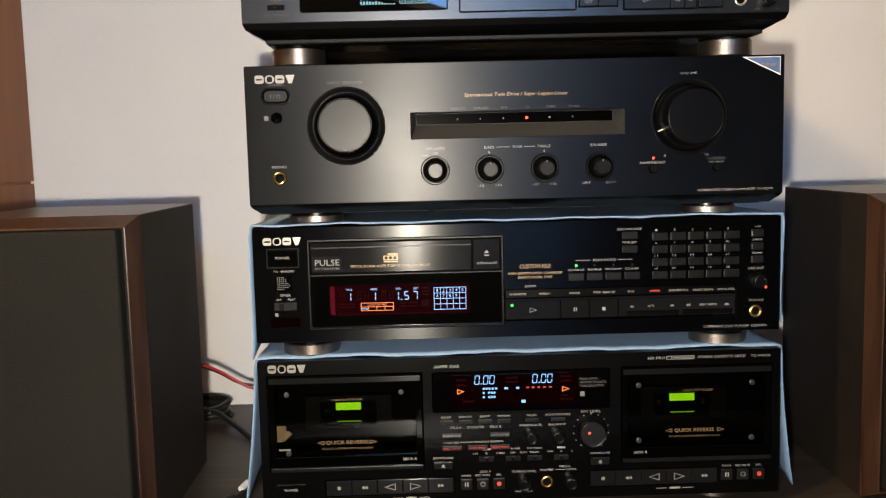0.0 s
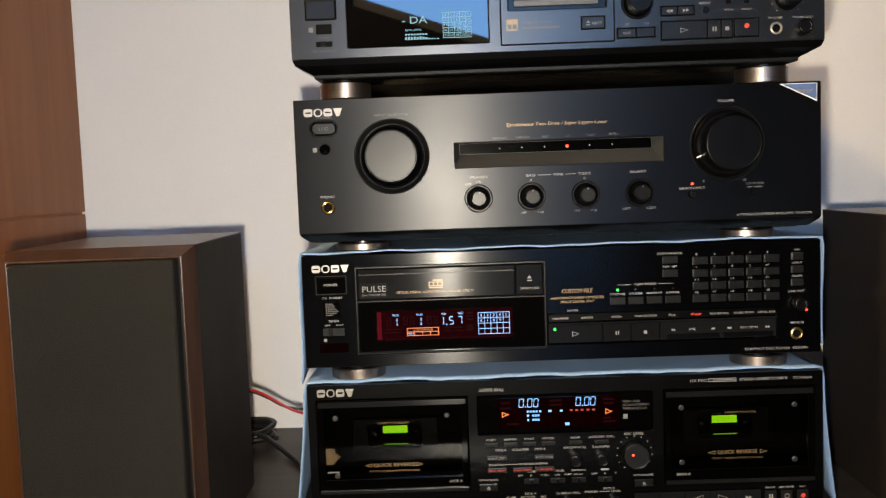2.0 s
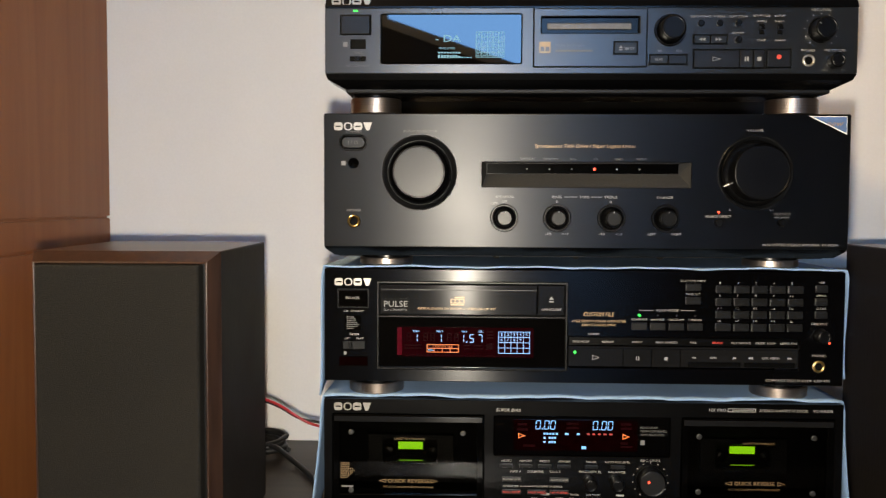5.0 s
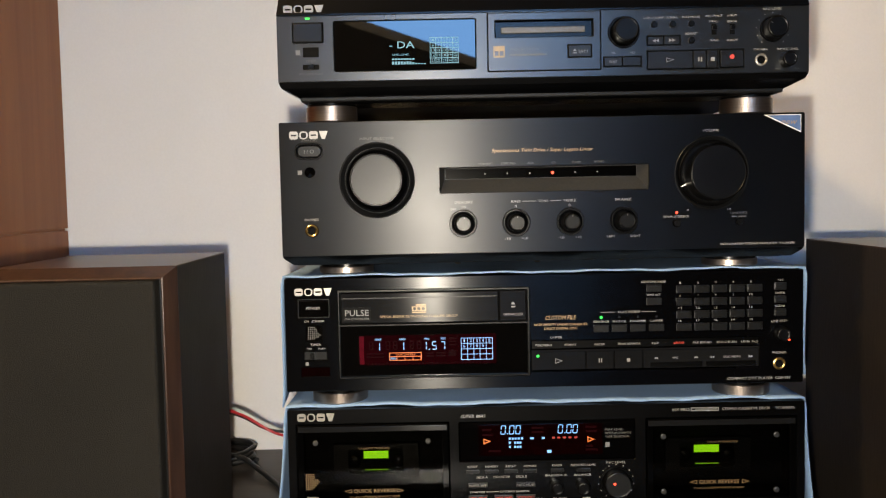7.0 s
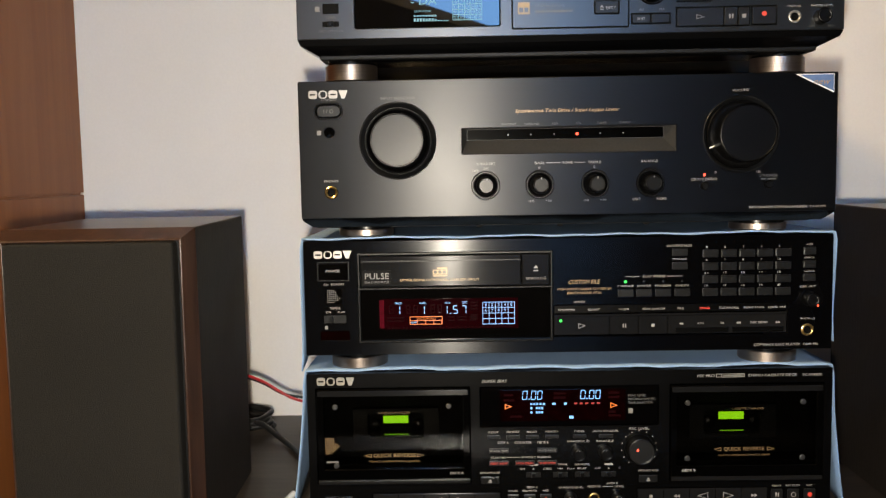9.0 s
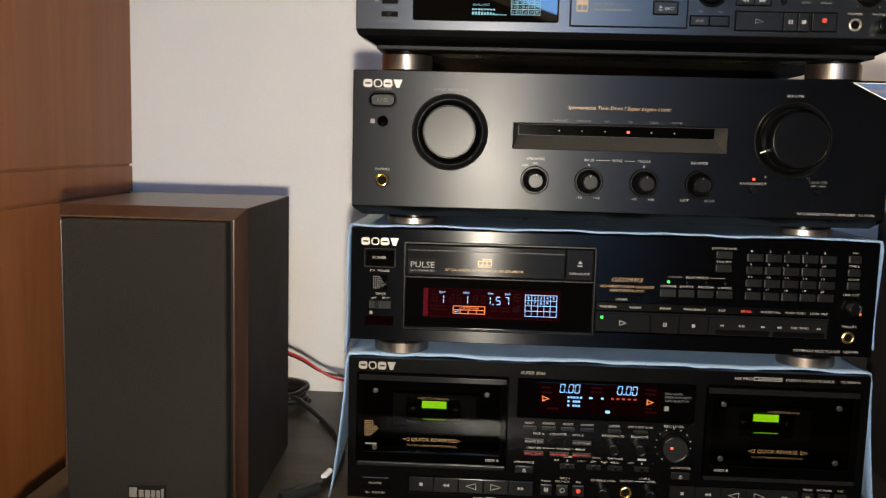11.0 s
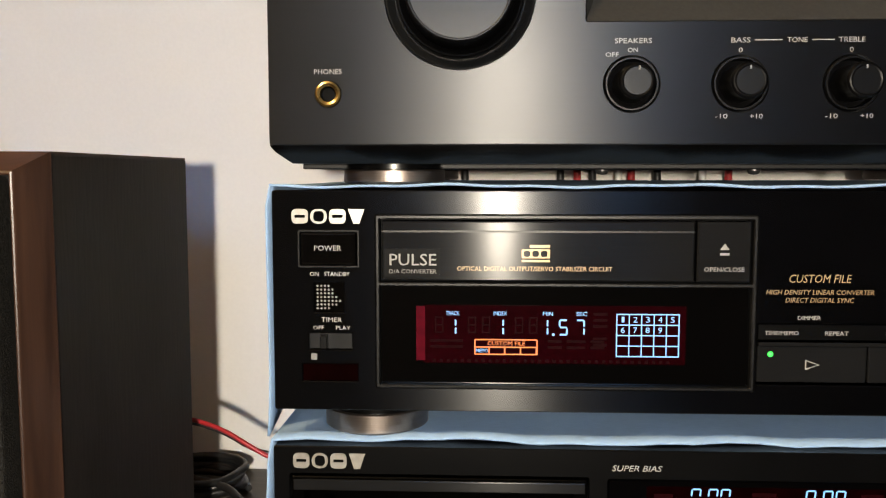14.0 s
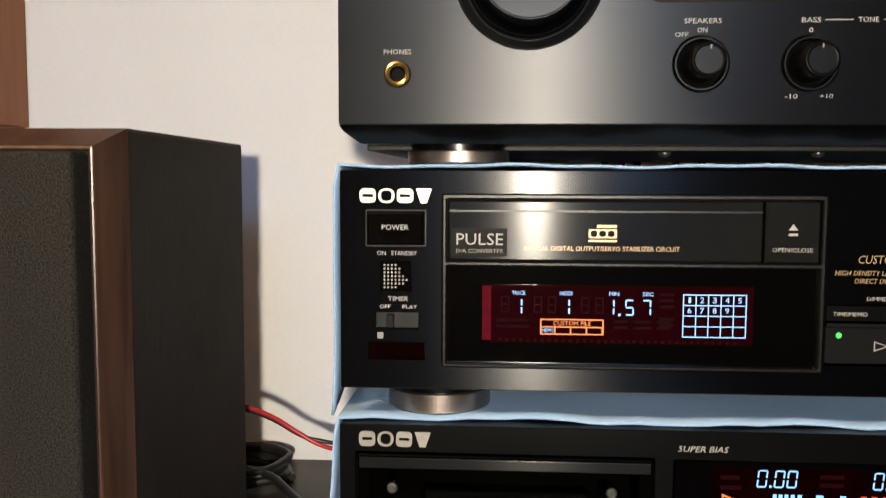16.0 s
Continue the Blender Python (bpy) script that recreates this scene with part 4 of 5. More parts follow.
        if n == 0:
            for r, cnt in enumerate((4, 5, 6, 7, 8, 7, 5, 5, 5)):
                for q in range(cnt):
                    part("emblem_dot", blk(a + 7 + 1.55 * q, a + 7.85 + 1.55 * q, 0.4, 0.7, 807.6 + 1.55 * r, 808.5 + 1.55 * r), GOLDPRINT, d)
            part("emblem_caption", blk(a + 7.6, a + 17.5, 0.4, 0.7, 800, 801.4), GREYMARK, d)
    # level display
    w = part("display_window", plate(rrect(-72, 73.6, 829.5, 862.1, 1.0), 1.2, 8, (), 0.4), GLOSSY, tp, "gloss black display window")
    part("display_filter", blk(-56, 47, 0.95, 1.25, 833.5, 859.5), DARKRED, w, "dark red filter")
    for x0 in (-38, 9.6):
        for k, ch in enumerate("000"):
            digit(ch, x0 + (0 if k == 0 else 1.9) + 5.2 * k, 851.3, 4.2, 7.6, 0.95, ICE, w, 0.1, 0.65)
        part("numeral", blk(x0 + 5.4, x0 + 6.4, 0.75, 0.95, 851.3, 852.3), ICE, w)
    tri_ring(-49, 845.7, 6.2, 5, True, 0.95, AMBER, w, 0.8)
    tri_ring(37.6, 845.9, 6.2, 5, True, 0.95, AMBER, w, 0.8)
    for x, wd in ((-31, 1.6), (-28.6, 1.6), (-26.2, 1.6), (-23.6, 1.6), (-20.8, 1.8), (-13.2, 3), (-3.4, 2.4)):
        part("scale_mark", blk(x, x + wd, 0.75, 0.95, 846.9, 848.5), ICE, w)
    for x in (5, 9.4, 14, 18.8, 23.6):
        part("scale_mark", blk(x, x + 2.4, 0.75, 0.95, 847.1, 848.5), REDGLOW, w)
    for z in (843.4, 839.8):
        for x in (-31, -26.6, -24.4, -22.2):
            part("level_bar", blk(x, x + 1.6, 0.75, 0.95, z, z + 1.7), ICE, w)
    part("level_bar", blk(0.8, 4.4, 0.75, 0.95, 835.1, 837.5), ICE, w)
    for x, z, wd in ((-53, 854.5, 8), (-53, 850.1, 9), (-12, 855.5, 10), (-12, 851.9, 10), (33, 855.5, 9), (33, 851.9, 9), (-48, 836.5, 10), (33, 836.5, 10), (33, 839.5, 6)):
        part("unlit_segment", blk(x, x + wd, 0.8, 0.95, z, z + 1.8), GHOST, w)
    for wtxt, z, wd in (("PEAK LEVEL", 852.9, 15), ("METER/AUTOMATIC", 849.9, 22), ("TAPE SELECTOR", 846.9, 20)):
        text(wtxt, 49.2 + wd / 2, z, 1.8, wd, 1.18, DIMPRINT, w)
    mark(rrect(49.4, 53, 839.1, 843.1), 1.2, GREYMARK, w)
    # key field
    for x, wtxt in ((-61.6, "RESET"), (-45.6, "MEMORY"), (-29.6, "RESET"), (-13.6, "MEMORY"), (9, "FADER")):
        text(wtxt, x, 823.8, 1.7, 8.4 if wtxt != "MEMORY" else 10.6, -0.02, PRINT, fp)
        key(x - 5.4, x + 5.4, 819, 822, tp, 1.2)
    text("AUTO REC LEVEL", 30.6, 823.8, 1.7, 21, -0.02, PRINT, fp)
    key(25, 36.5, 819, 822, tp, 1.2)
    text("REC LEVEL", 58, 825.4, 2.0, 16.5, -0.02, PRINT, fp)
    for x, wtxt, wd in ((-53.8, "DECK A", 9), (-37.4, "COUNTER", 14), (-21, "DECK B", 9)):
        text(wtxt, x, 814.8, 1.9, wd, -0.02, PRINT, fp)
    for x, wtxt in ((-57.4, "BLANK SKIP"), (-17.6, "AUTO PAUSE")):
        key(x - 8, x + 8, 807, 811, tp, 1.0)
        text(wtxt, x, 808.2, 1.7, 14.4, -1.02, PRINT, fp)
    text("START/BS", -58, 802.2, 1.7, 12.4, -0.02, PRINT, fp)
    text("SYNCHRO DUBBING", -26.8, 802.4, 1.7, 24, -0.02, PRINT, fp)
    mark(rrect(-50.6, -40, 803, 803.4), 0, PRINT, fp)
    for x, wtxt in ((-57.4, "REC SKIP"), (-36, "HIGH SPEED"), (-17.6, "NORM SPEED")):
        key(x - 8, x + 8, 796.4, 800.4, tp, 1.0)
        text(wtxt, x, 797.6, 1.6, 14, -1.02, REDPRINT, fp)
    text("OPEN/CLOSE", -65, 789.4, 1.7, 16.5, -0.02, PRINT, fp)
    text("OPEN/CLOSE", 65.4, 790, 1.7, 16.5, -0.02, PRINT, fp)
    for x in (-65, 65.4):
        k = key(x - 7.5, x + 7.5, 781, 787, tp, 1.2)
        mark(tri_up(x, 784.4, 3, 1.8), -1.2, PRINT, k)
        mark(rrect(x - 1.5, x + 1.5, 782.3, 782.9), -1.2, PRINT, k)
    for x, wtxt, wd in ((8, "BIAS(DECK B)", 18), (30, "BALANCE", 14)):
        text(wtxt, x, 815.4, 1.8, wd, -0.02, PRINT, fp)
        knob("trim_knob", x, 807.2, 5.0, 9, tp, face=KNOBSIDE, ring=0, tick=0, label="small black rotary knob", n=24)
    k = knob("record_knob", 58, 809.8, 11.0, 10, tp, face=KNOBFACE, ring=13.2, tick=None, label="round record level knob", n=48)
    part("knob_lamp", lathe(55, 811, [(1.1, -9.6), (0.9, -10.1), (0, -10.2)], 12), LED_RED, k, "small red light")
    for q in range(13):
        t = radians(-145 + 290 * q / 12)
        part("dial_mark", lathe(58 + 14.6 * math.sin(t), 809.8 + 14.6 * math.cos(t), [(0.55, 0.05), (0.5, -0.15), (0, -0.15)], 6), PRINT, fp)
    for x, a, c, b in ((-29, "OFF", "B", "C"), (-7, "REC", "OFF", "PLAY"), (11, "", "RELAY", ""), (33, "OFF", "B", "C")):
        part("switch_well", blk(x - 6, x + 6, -0.3, 2, 786, 790.4, 0.3), EDGE, fp)
        part("slide_switch", blk(x - 1.6, x + 1.6, -2.6, 1, 786.4, 790, 0.3), KNOBSIDE, tp)
        for wtxt, dx, dz in ((a, -9, 792.4), (b, 9, 792.4), (c, 0, 792.4)):
            if wtxt:
                text(wtxt, x + dx, dz, 1.6, 1.5 * len(wtxt), -0.02, PRINT, fp)
    for x, wtxt in ((-29, "DOLBY NR"), (-5, "TIMER"), (11, "DIR MODE"), (33, "DOLBY NR")):
        if wtxt == "DOLBY NR":
            mark(rrect(x - 3.4, x + 3.4, 795.8, 797.4), 0, PRINT, fp)
        else:
            text(wtxt, x, 795.8, 1.6, 8 if wtxt == "TIMER" else 12, -0.02, PRINT, fp)
    text("DECK A", -30, 776.8, 1.7, 9, -0.02, PRINT, fp)
    text("DECK B", 36, 779.4, 1.7, 9, -0.02, PRINT, fp)
    # lower row
    for x, wtxt, z in ((-46, "PAUSE", 0), (-32.4, "REC MUTE", 0), (-19, "REC", 0), (171, "PAUSE", 2.2), (184.4, "REC MUTE", 2.2), (197.8, "REC", 2.2)):
        k = key(x - 4.6, x + 4.6, 762.6 + z, 771.8 + z, tp, 1.6)
        text(wtxt, x, 773.8 + z, 1.6, 1.5 * len(wtxt), -0.02, PRINT, fp)
        if wtxt == "PAUSE":
            for dx in (-1.5, 0.5):
                mark(rrect(x + dx, x + dx + 1, 765.6 + z, 769.4 + z), -1.6, PRINT, k)
        elif wtxt == "REC":
            part("icon", lathe(x, 767.4 + z, [(2.0, -1.5), (1.9, -1.75), (0, -1.75)], 18), REDPRINT, k)
        else:
            part("icon", plate(circ(x, 767.4 + z, 2.1, 20), -1.75, -1.55, [circ(x, 767.4 + z, 1.6, 20)]), PRINT, k)
    text("DUBBING LEVEL", 2, 776.2, 1.7, 20, -0.02, PRINT, fp)
    text("PHONES", 21, 776.8, 1.7, 10.6, -0.02, PRINT, fp)
    text("LEVEL", 42, 776.8, 1.7, 8, -0.02, PRINT, fp)
    mark(rrect(28, 36.6, 777.4, 777.8), 0, PRINT, fp)
    text("MIN", -3.4, 759, 1.6, 4.6, -0.02, PRINT, fp)
    text("MAX", 6.4, 759, 1.6, 4.8, -0.02, PRINT, fp)
    for x in (1.4, 40.6):
        knob("trim_knob", x, 768, 5.0, 9, tp, face=KNOBSIDE, ring=0, tick=20, label="small black rotary knob", n=24)
    jack = part("phones_jack", lathe(21, 767.4, [(5.1, 0.2), (5.0, -1.0), (4.2, -1.4), (3.2, -0.8), (3.1, 9)], 28), GOLD, tp, "gold headphone socket")
    part("socket_bore", lathe(21, 767.4, [(3.25, 0.4), (2.6, 1.2), (0, 1.2)], 20), PIT, jack)
    for x0, x1, z in ((-162.4, -56.6, 0), (57.1, 163.4, 2.0)):
        part("key_rail", blk(x0, x1, 1.2, 5, 760 + z, 761.2 + z), EDGE, tp)
        wd = (x1 - x0) / 5
        for q in range(5):
            c = x0 + wd * (q + 0.5)
            k = key(c - wd / 2 + 0.15, c + wd / 2 - 0.15, 761.2 + z, 773.4 + z, tp, 0.6, 0, DRAWER, "transport_key", 0.6)
            zz = 767 + z
            if q == 0:
                mark(rrect(c - 1.3, c + 1.3, zz - 1.3, zz + 1.3), -0.6, PRINT, k)
            elif q in (1, 4):
                for dx in (-1.3, 1.3):
                    mark(tri(c + dx, zz, 2.5, 3, q == 4), -0.6, PRINT, k)
            else:
                tri_ring(c, zz, 9, 6, q == 3, -0.6, PRINT, k)
        mark(rrect((x0 + x1) / 2 + 2, (x0 + x1) / 2 + 11, 756.8 + z, 757.3 + z), 0, PRINT, fp)
        mark(rrect((x0 + x1) / 2 + 24, (x0 + x1) / 2 + 33, 756.8 + z, 757.3 + z), 0, PRINT, fp)
        mark(rrect((x0 + x1) / 2 + 13, (x0 + x1) / 2 + 22, 756.3 + z, 757.8 + z), 0, PRINT, fp)
    k = key(-203, -179, 762, 771.6, tp, 0.9, 0, SATIN, "power_button", 0.7)
    text("POWER", -191, 765.6, 1.9, 11, -0.92, PRINT, k)
    text("ON   STANDBY", -191, 757, 1.7, 17, -0.02, PRINT, fp)
    feet(tp, (-173, 170), (34, 260), 20, 743.4, 750.5, 756)
    return tp


# ---- recorder on top ----
def disc_recorder():
    md = thing("disc_recorder", 0, -17, 1113.2, "black mini disc recorder with a blue-grey panel and lit cyan display", "disc recorder")
    part("chassis", blk(-196, 196, 14, 270, 1127, 1210, 1.0), CHASSIS, md)
    bm = bmesh.new()
    rows = [[bm.verts.new(P(*q)) for q in r] for r in (
        ((-209, 6, 1213), (209, 6, 1213), (209, 30, 1213), (-209, 30, 1213)), ((-211, 0, 1194.2), (211, 0, 1194.2), (211, 32, 1194.2), (-211, 32, 1194.2)),
        ((-211, 0, 1193), (211, 0, 1193), (211, 32, 1193), (-211, 32, 1193)))]
    for a, b in zip(rows, rows[1:]):
        for q in range(4):
            bm.faces.new((a[q], a[(q + 1) % 4], b[(q + 1) % 4], b[q]))
    bm.faces.new(rows[0]), bm.faces.new(rows[-1])
    bmesh.ops.recalc_face_normals(bm, faces=bm.faces)
    part("upper_lip", bm, SATIN, md, "black upper lip")
    brand_bars(-206, -173, 1195.0, 1201.4, 1, md)
    holes = [rrect(-166, -53, 1148.6, 1188.4, 1.6), rrect(-44, 46, 1146, 1192.4, 1.0), circ(64, 1175, 12.4, 40), circ(182, 1175, 10, 36), circ(173, 1151.2, 4.8, 24), rrect(-198.6, -174, 1171.6, 1187.4, 1.0),
             rrect(48, 78, 1148, 1156), rrect(82.4, 139, 1145, 1160), rrect(140, 159.4, 1145.4, 1160), rrect(82.4, 109, 1164, 1171.6)]
    fp = part("front_panel", plate(rrect(-211, 211, 1141, 1192.8, 0.8), 0, 10, holes, 0.4), BLUEGREY, md, "blue-grey front panel")
    part("panel_backing", blk(-209, 209, 10.2, 13, 1142, 1192), PIT, md)
    bm = bmesh.new()
    rows = [[bm.verts.new(P(*q)) for q in r] for r in (
        ((-211, 0.6, 1140.8), (211, 0.6, 1140.8), (211, 34, 1140.8), (-211, 34, 1140.8)), ((-209, 2.5, 1136.4), (209, 2.5, 1136.4), (209, 34, 1136.4), (-209, 34, 1136.4)),
        ((-188, 22, 1125.5), (188, 22, 1125.5), (188, 60, 1125.5), (-188, 60, 1125.5)))]
    for a, b in zip(rows, rows[1:]):
        for q in range(4):
            bm.faces.new((a[q], a[(q + 1) % 4], b[(q + 1) % 4], b[q]))
    bm.faces.new(rows[0]), bm.faces.new(rows[-1])
    bmesh.ops.recalc_face_normals(bm, faces=bm.faces)
    part("lower_lip", bm, SATIN, md, "black sloping chin")
    w = part("display_window", plate(rrect(-165.6, -53.4, 1149, 1188, 1.4), 0.8, 6, (), 0.4), MIRRORGLOSS, md, "gloss black display window")
    text("- DA", -112, 1166.2, 5.4, 20, 0.75, CYAN, w)
    for x in range(12):
        h = (2.4, 2.4, 2.4, 2.4, 2.0, 2.4, 2.2, 1.6, 0.9, 0.7, 0.7, 0.7)[x]
        part("level_bar", blk(-120 + 2.3 * x, -118.4 + 2.3 * x, 0.55, 0.75, 1153.4, 1153.4 + h), CYAN, w)
        if x < 8:
            part("level_bar", blk(-120 + 2.3 * x, -118.4 + 2.3 * x, 0.55, 0.75, 1157, 1158.2), CYAN, w)
    text("LEVEL-SYNC", -113, 1160.4, 1.6, 13, 0.75, CYAN, w)
    gx, gz = [-89.6 + 4.5 * i for i in range(5)], [1154 + 4.0 * i for i in range(5)]
    part("track_grid", plate(rrect(-89.8, -67, 1153.8, 1174.2), 0.5, 0.75, [rrect(a + 0.25, a + 4.25, b + 0.25, b + 3.75) for a in gx for b in gz]), CYAN, w, "lit cyan track grid")
    for n in range(25):
        text(str(n + 1), gx[n % 5] + 2.25, gz[4 - n // 5] + 1.1, 1.9, 1.3 if n < 9 else 2.6, 0.75, CYAN, w)
    # disc slot field
    sl = part("slot_panel", plate(rrect(-43.6, 45.6, 1146.4, 1192, 0.8), -0.8, 6, [rrect(-38, 40, 1172.5, 1186, 0.6), rrect(19.6, 38.4, 1156, 1166, 0.4)], 0.5), BLUEGREY, md, "blue-grey disc slot panel")
    part("slot_flap", plate(rrect(-37.6, 39.6, 1172.8, 1185.6, 0.4), 3.5, 6, (), 0.4), SATIN, sl)
    part("slot_lip", blk(-33, 34, 1.4, 4, 1176.2, 1181.2, 0.8), GREYMETAL, sl, "pale slot edge")
    part("eject_key", blk(20, 38, -1.6, 3, 1156.4, 1165.6, 0.5), KEYCAP, sl)
    mark(tri_up(25, 1161.8, 3, 2), -1.6, PRINT, sl)
    mark(rrect(23.5, 26.5, 1159, 1159.7), -1.6, PRINT, sl)
    text("EJECT", 32, 1159.6, 1.9, 7.6, -1.62, PRINT, sl)
    part("disc_mark", plate(rrect(-39.4, -30.4, 1157, 1166, 0.4), -1.0, -0.75, [rrect(-38.4, -35.4, 1158.4, 1162), rrect(-34.4, -31.4, 1158.4, 1162)]), GOLDPRINT, sl)
    text("Wide Bit Stream", -15, 1162.2, 2.2, 23, -0.82, DIMPRINT, sl)
    part("caption_bar", blk(-26.6, 3, -0.95, -0.75, 1158.2, 1159.6), DIMPRINT, sl)
    pw = key(-198, -174.6, 1172, 1187, md, 1.4, 0, KEYCAP, "power_button", 0.9)
    part("power_lamp", blk(-188, -184.6, -0.4, 0.4, 1190, 1191.4), LED_GREEN, fp, "lit green lamp")
    part("remote_window", blk(-190.6, -178, -0.2, 1, 1160.4, 1168.2, 0.2), PIT, fp)
    mark(rrect(-196.4, -192.8, 1162.2, 1166), 0, GREYMARK, fp)
    text("TIMER", -184.4, 1156.6, 1.8, 8.4, -0.02, DIMPRINT, fp)
    part("switch_well", blk(-191, -178, -0.3, 1, 1150.6, 1154.6, 0.2), PIT, fp)
    part("timer_switch", blk(-186.4, -182.6, -3, 0, 1150.8, 1154.4, 0.3), KNOBSIDE, md)
    text("REC OFF PLAY", -184.4, 1146.4, 1.6, 19, -0.02, DIMPRINT, fp)
    knob("jog_knob", 64, 1175, 9.4, 14, md, face=KNOBSIDE, ring=12.4, label="black jog dial", n=48)
    knob("record_knob", 182, 1175, 8.2, 13, md, face=KNOBSIDE, ring=10, tick=-60, label="record level knob", n=40)
    for q in range(11):
        t = radians(-140 + 28 * q)
        part("dial_mark", lathe(182 + 13 * math.sin(t), 1175 + 13 * math.cos(t), [(0.5, 0.05), (0.4, -0.15), (0, -0.15)], 6), PRINT, fp)
    text("REC LEVEL", 182, 1190, 1.8, 15, -0.02, PRINT, fp)
    text("PHONES", 172.4, 1158.4, 1.8, 10.6, -0.02, PRINT, fp)
    text("PHONE LEVEL", 194, 1158.4, 1.8, 17, -0.02, PRINT, fp)
    jack = part("phones_jack", lathe(173, 1151.2, [(4.9, 0.2), (4.8, -0.9), (4.0, -1.2), (3.2, -0.6), (3.1, 9)], 28), SILVER, md, "silver headphone socket")
    part("socket_bore", lathe(173, 1151.2, [(3.25, 0.4), (2.6, 1.2), (0, 1.2)], 20), PIT, jack)
    knob("phone_knob", 193, 1150.6, 5.6, 9, md, face=KNOBSIDE, ring=0, tick=120, label="small black rotary knob", n=24)
    for w2, x in (("MIN", 186), ("MAX", 201)):
        text(w2, x, 1143, 1.6, 4.2, -0.02, DIMPRINT, fp)
    for a, b in ((83, 118.6), (119.2, 129.4), (130, 138.4)):
        k = key(a, b, 1145.6, 1159.4, md, 0.8, 0, KEYCAP, "transport_key", 0.5)
        c = (a + b) / 2
        if a == 83:
            tri_ring(c, 1152.4, 6.4, 3.8, True, -0.8, PRINT, k)
        elif a == 130:
            mark(rrect(c - 1.5, c + 1.5, 1150.9, 1153.9), -0.8, PRINT, k)
        else:
            for dx in (-1.6, 0.5):
                mark(rrect(c + dx, c + dx + 1.1, 1150.7, 1154.1), -0.8, PRINT, k)
    k = key(140.6, 158.8, 1146, 1159.4, md, 0.8, 0, KEYCAP, "transport_key", 0.5)
    part("icon", lathe(149.6, 1154, [(2, -0.7), (1.9, -0.95), (0, -0.95)], 16), REDPRINT, k)
    for a, b in ((48.6, 62.6), (63.2, 77.4)):
        key(a, b, 1148.6, 1155.4, md, 0.6, 0, KEYCAP, "key", 0.4)
    text("EDIT", 55.6, 1151, 1.8, 6, -0.63, PRINT, md)
    text("NO", 56, 1158, 1.6, 3, -0.02, PRINT, fp)
    text("YES", 71, 1158, 1.6, 4.4, -0.02, PRINT, fp)
    for a, b, r in ((83, 95.4, False), (96, 108.4, True)):
        k = key(a, b, 1164.6, 1171, md, 0.6, 0, KEYCAP, "key", 0.4)
        for dx in (-1.3, 1.3):
            mark(tri((a + b) / 2 + dx, 1167.8, 2.4, 2.6, r), -0.6, PRINT, k)
    for x, z, w2, wd in ((88, 1180.4, "DISPLAY/CHAR", 16), (102.6, 1180.4, "SCROLL", 9), (117.4, 1180.4, "PLAY MODE", 14), (117.4, 1167.4, "REPEAT", 9)):
        part("push_button", lathe(x, z, [(2.7, 0.2), (2.6, -1.8), (2.1, -2.2), (0, -2.2)], 18), KNOBSIDE, md)
        text(w2, x, z + 4.6, 1.6, wd, -0.02, PRINT, fp)
    for x, w2, wd in ((135.6, "REC MODE", 13), (150, "INPUT", 8)):
        text(w2, x, 1185.4, 1.7, wd, -0.02, PRINT, fp)
        part("switch_well", blk(x - 2, x + 2, -0.3, 1, 1171.6, 1179.6, 0.2), PIT, fp)
        part("slide_switch", blk(x - 1.7, x + 1.7, -3, 0, 1175.2, 1178.4, 0.3), KNOBSIDE, md)
    for x, z, w2, wd in ((135.6, 1181.2, "STEREO", 8), (135.6, 1166.4, "MONO", 6.6), (150, 1181.2, "DIGITAL", 8), (150, 1166.4, "ANALOG", 8.4)):
        text(w2, x, z, 1.5, wd, -0.02, PRINT, fp)
    feet(md, (-174, 174.5), (40, 230), 21.4, 1111, 1124.5, 1127.5)
    md.location.z += 0.0022
    return md


cassette_deck()
disc_player()
amplifier()
disc_recorder()


# ---- cables ----
def cable(name, strands, label, z=750):
    ob = thing(name, 0, 0, 0, label, "cable")
    for nm, pts, r, mt in strands:
        tube(nm, pts, r, mt, ob)
    return ob


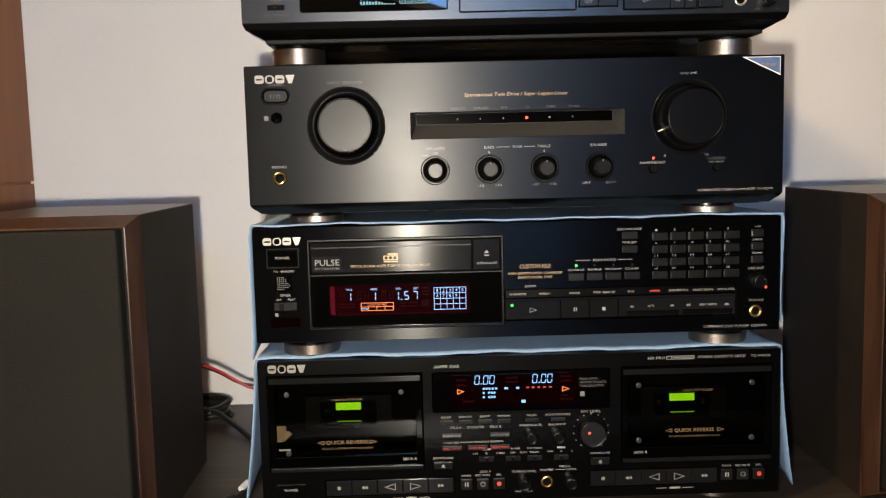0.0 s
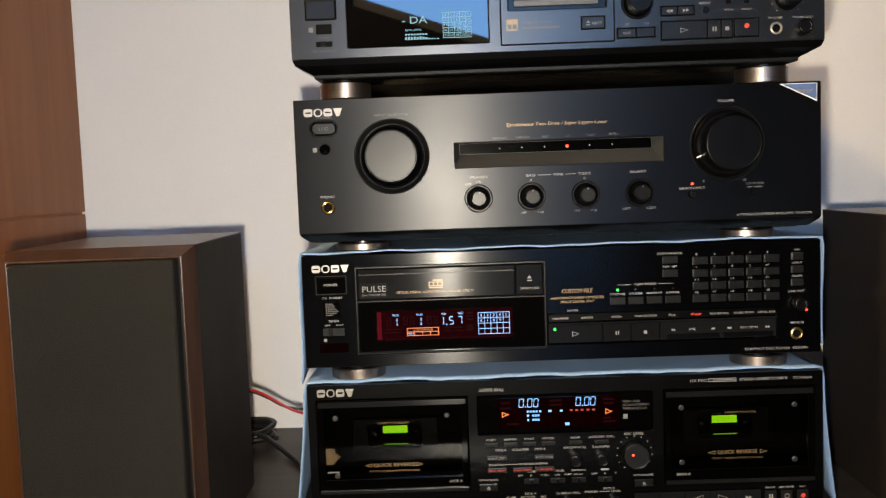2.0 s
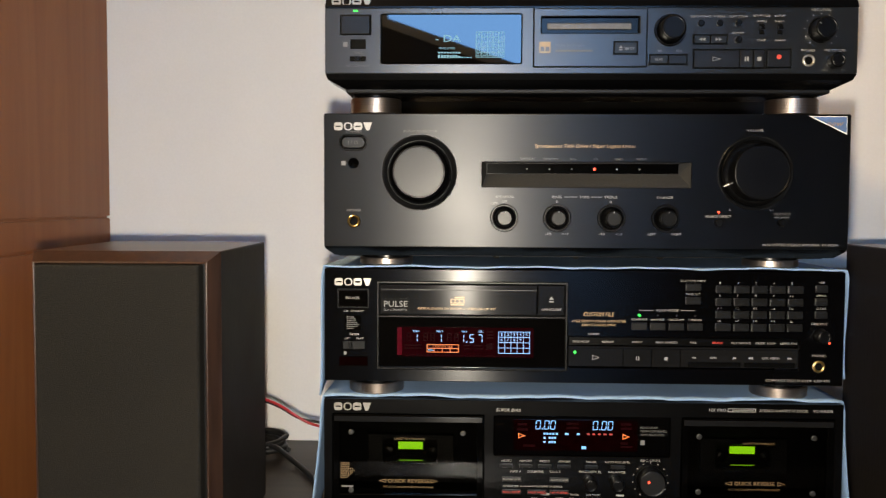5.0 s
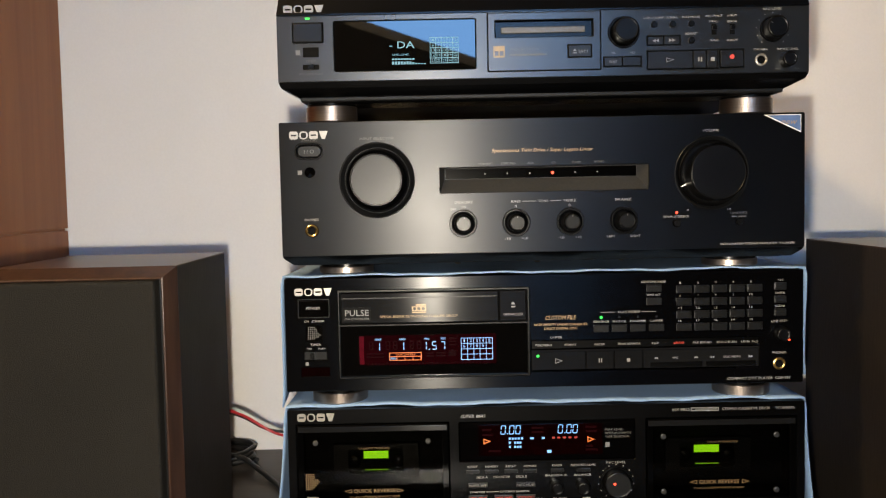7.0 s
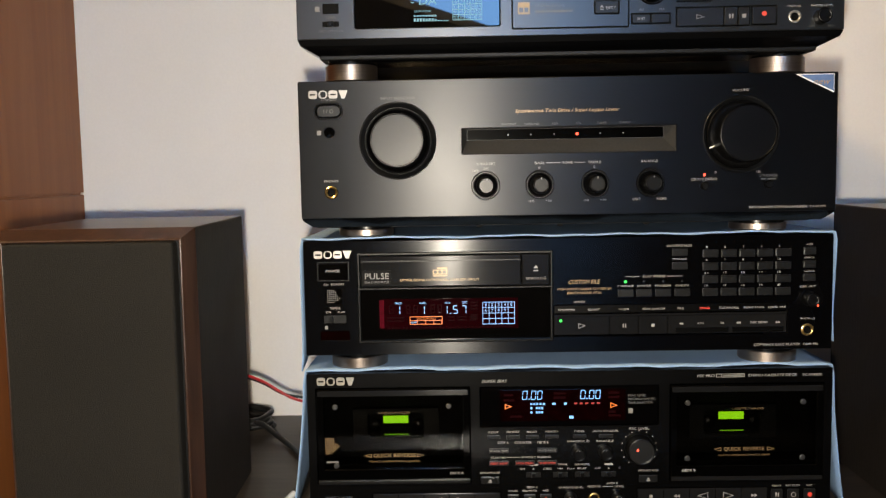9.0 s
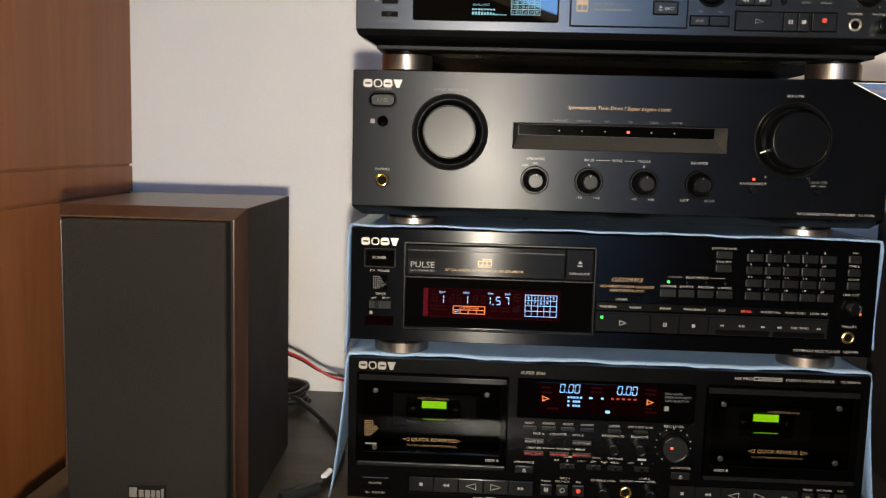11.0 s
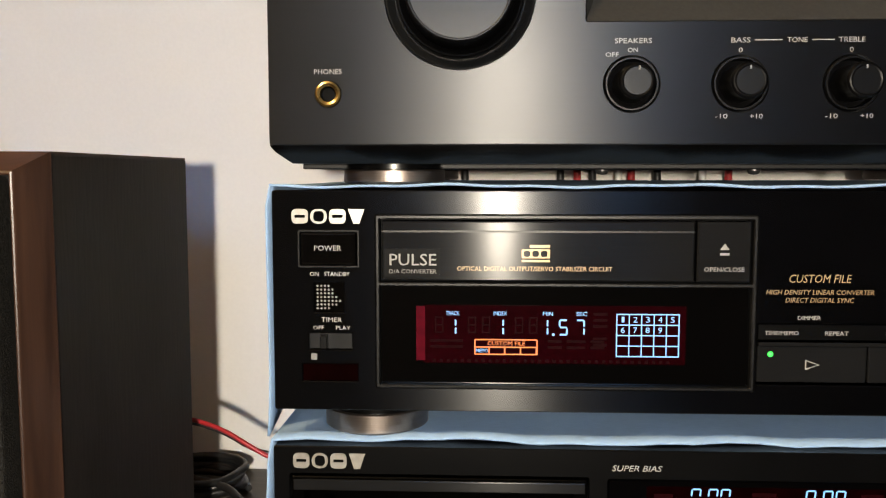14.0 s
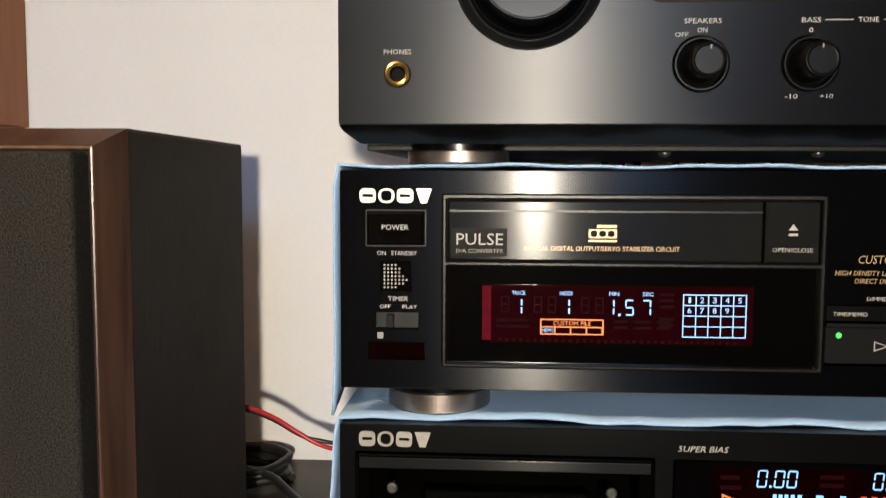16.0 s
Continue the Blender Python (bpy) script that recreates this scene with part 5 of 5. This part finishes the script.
RUN = [(-0.34, 0.13, 0.852), (-0.318, 0.17, 0.838), (-0.296, 0.185, 0.826), (-0.278, 0.19, 0.812), (-0.262, 0.19, 0.803), (-0.245, 0.20, 0.797), (-0.215, 0.25, 0.792), (-0.15, 0.30, 0.80)]
cable("speaker_cable", [("red_wire", RUN, 0.0015, REDWIRE), ("black_wire", [(x + 0.001, y + 0.002, z - 0.003 + 0.0062 * (i > 3)) for i, (x, y, z) in enumerate(RUN)], 0.0014, RUBBER)],
      "red and black twin speaker cable behind the loudspeaker")
coil = []
for i in range(58):
    a = i * 0.5
    coil.append((-0.347 + (0.040 - 0.003 * (i % 3)) * math.cos(a), 0.288 + (0.036 - 0.0015 * (i % 4)) * math.sin(a), 0.7468 + 0.00028 * i + 0.0012 * math.sin(a * 0.37)))
coil += [(-0.318, 0.262, 0.760), (-0.300, 0.244, 0.753), (-0.284, 0.229, 0.7475), (-0.264, 0.196, 0.7467), (-0.249, 0.159, 0.7467), (-0.239, 0.118, 0.7467)]
cable("coiled_cable", [("cable_run", coil, 0.0030, RUBBER)], "black cable coiled on the dark sideboard")
cable("plug_cable", [("cable_run", [(-0.239, 0.118, 0.7468), (-0.236, 0.085, 0.7468), (-0.239, 0.055, 0.7468), (-0.247, 0.026, 0.7472)], 0.0034, RUBBER), ("plug_body", [(-0.246, 0.024, 0.749), (-0.260, 0.008, 0.749), (-0.272, -0.004, 0.7488)], 0.0055, RUBBER),
                     ("plug_tip", [(-0.244, 0.044, 0.751), (-0.240, 0.055, 0.753)], 0.0028, WHITEWIRE)], "black power cable end with a plug, on the sideboard")
for x, mt in ((-0.075, RUBBER), (-0.062, REDWIRE), (-0.05, RUBBER), (-0.03, WHITEWIRE), (-0.02, REDWIRE), (0.0, RUBBER), (0.035, WHITEWIRE), (0.055, REDWIRE), (-0.165, RUBBER), (-0.15, RUBBER)):
    cable("audio_cable", [("cable_run", [(x, 0.302, 1.05), (x + 0.004, 0.318, 1.03), (x + 0.012, 0.328, 0.99), (x + 0.006, 0.326, 0.94), (x - 0.01, 0.312, 0.91)], 0.003, mt)], "thin audio cable hanging behind the components")
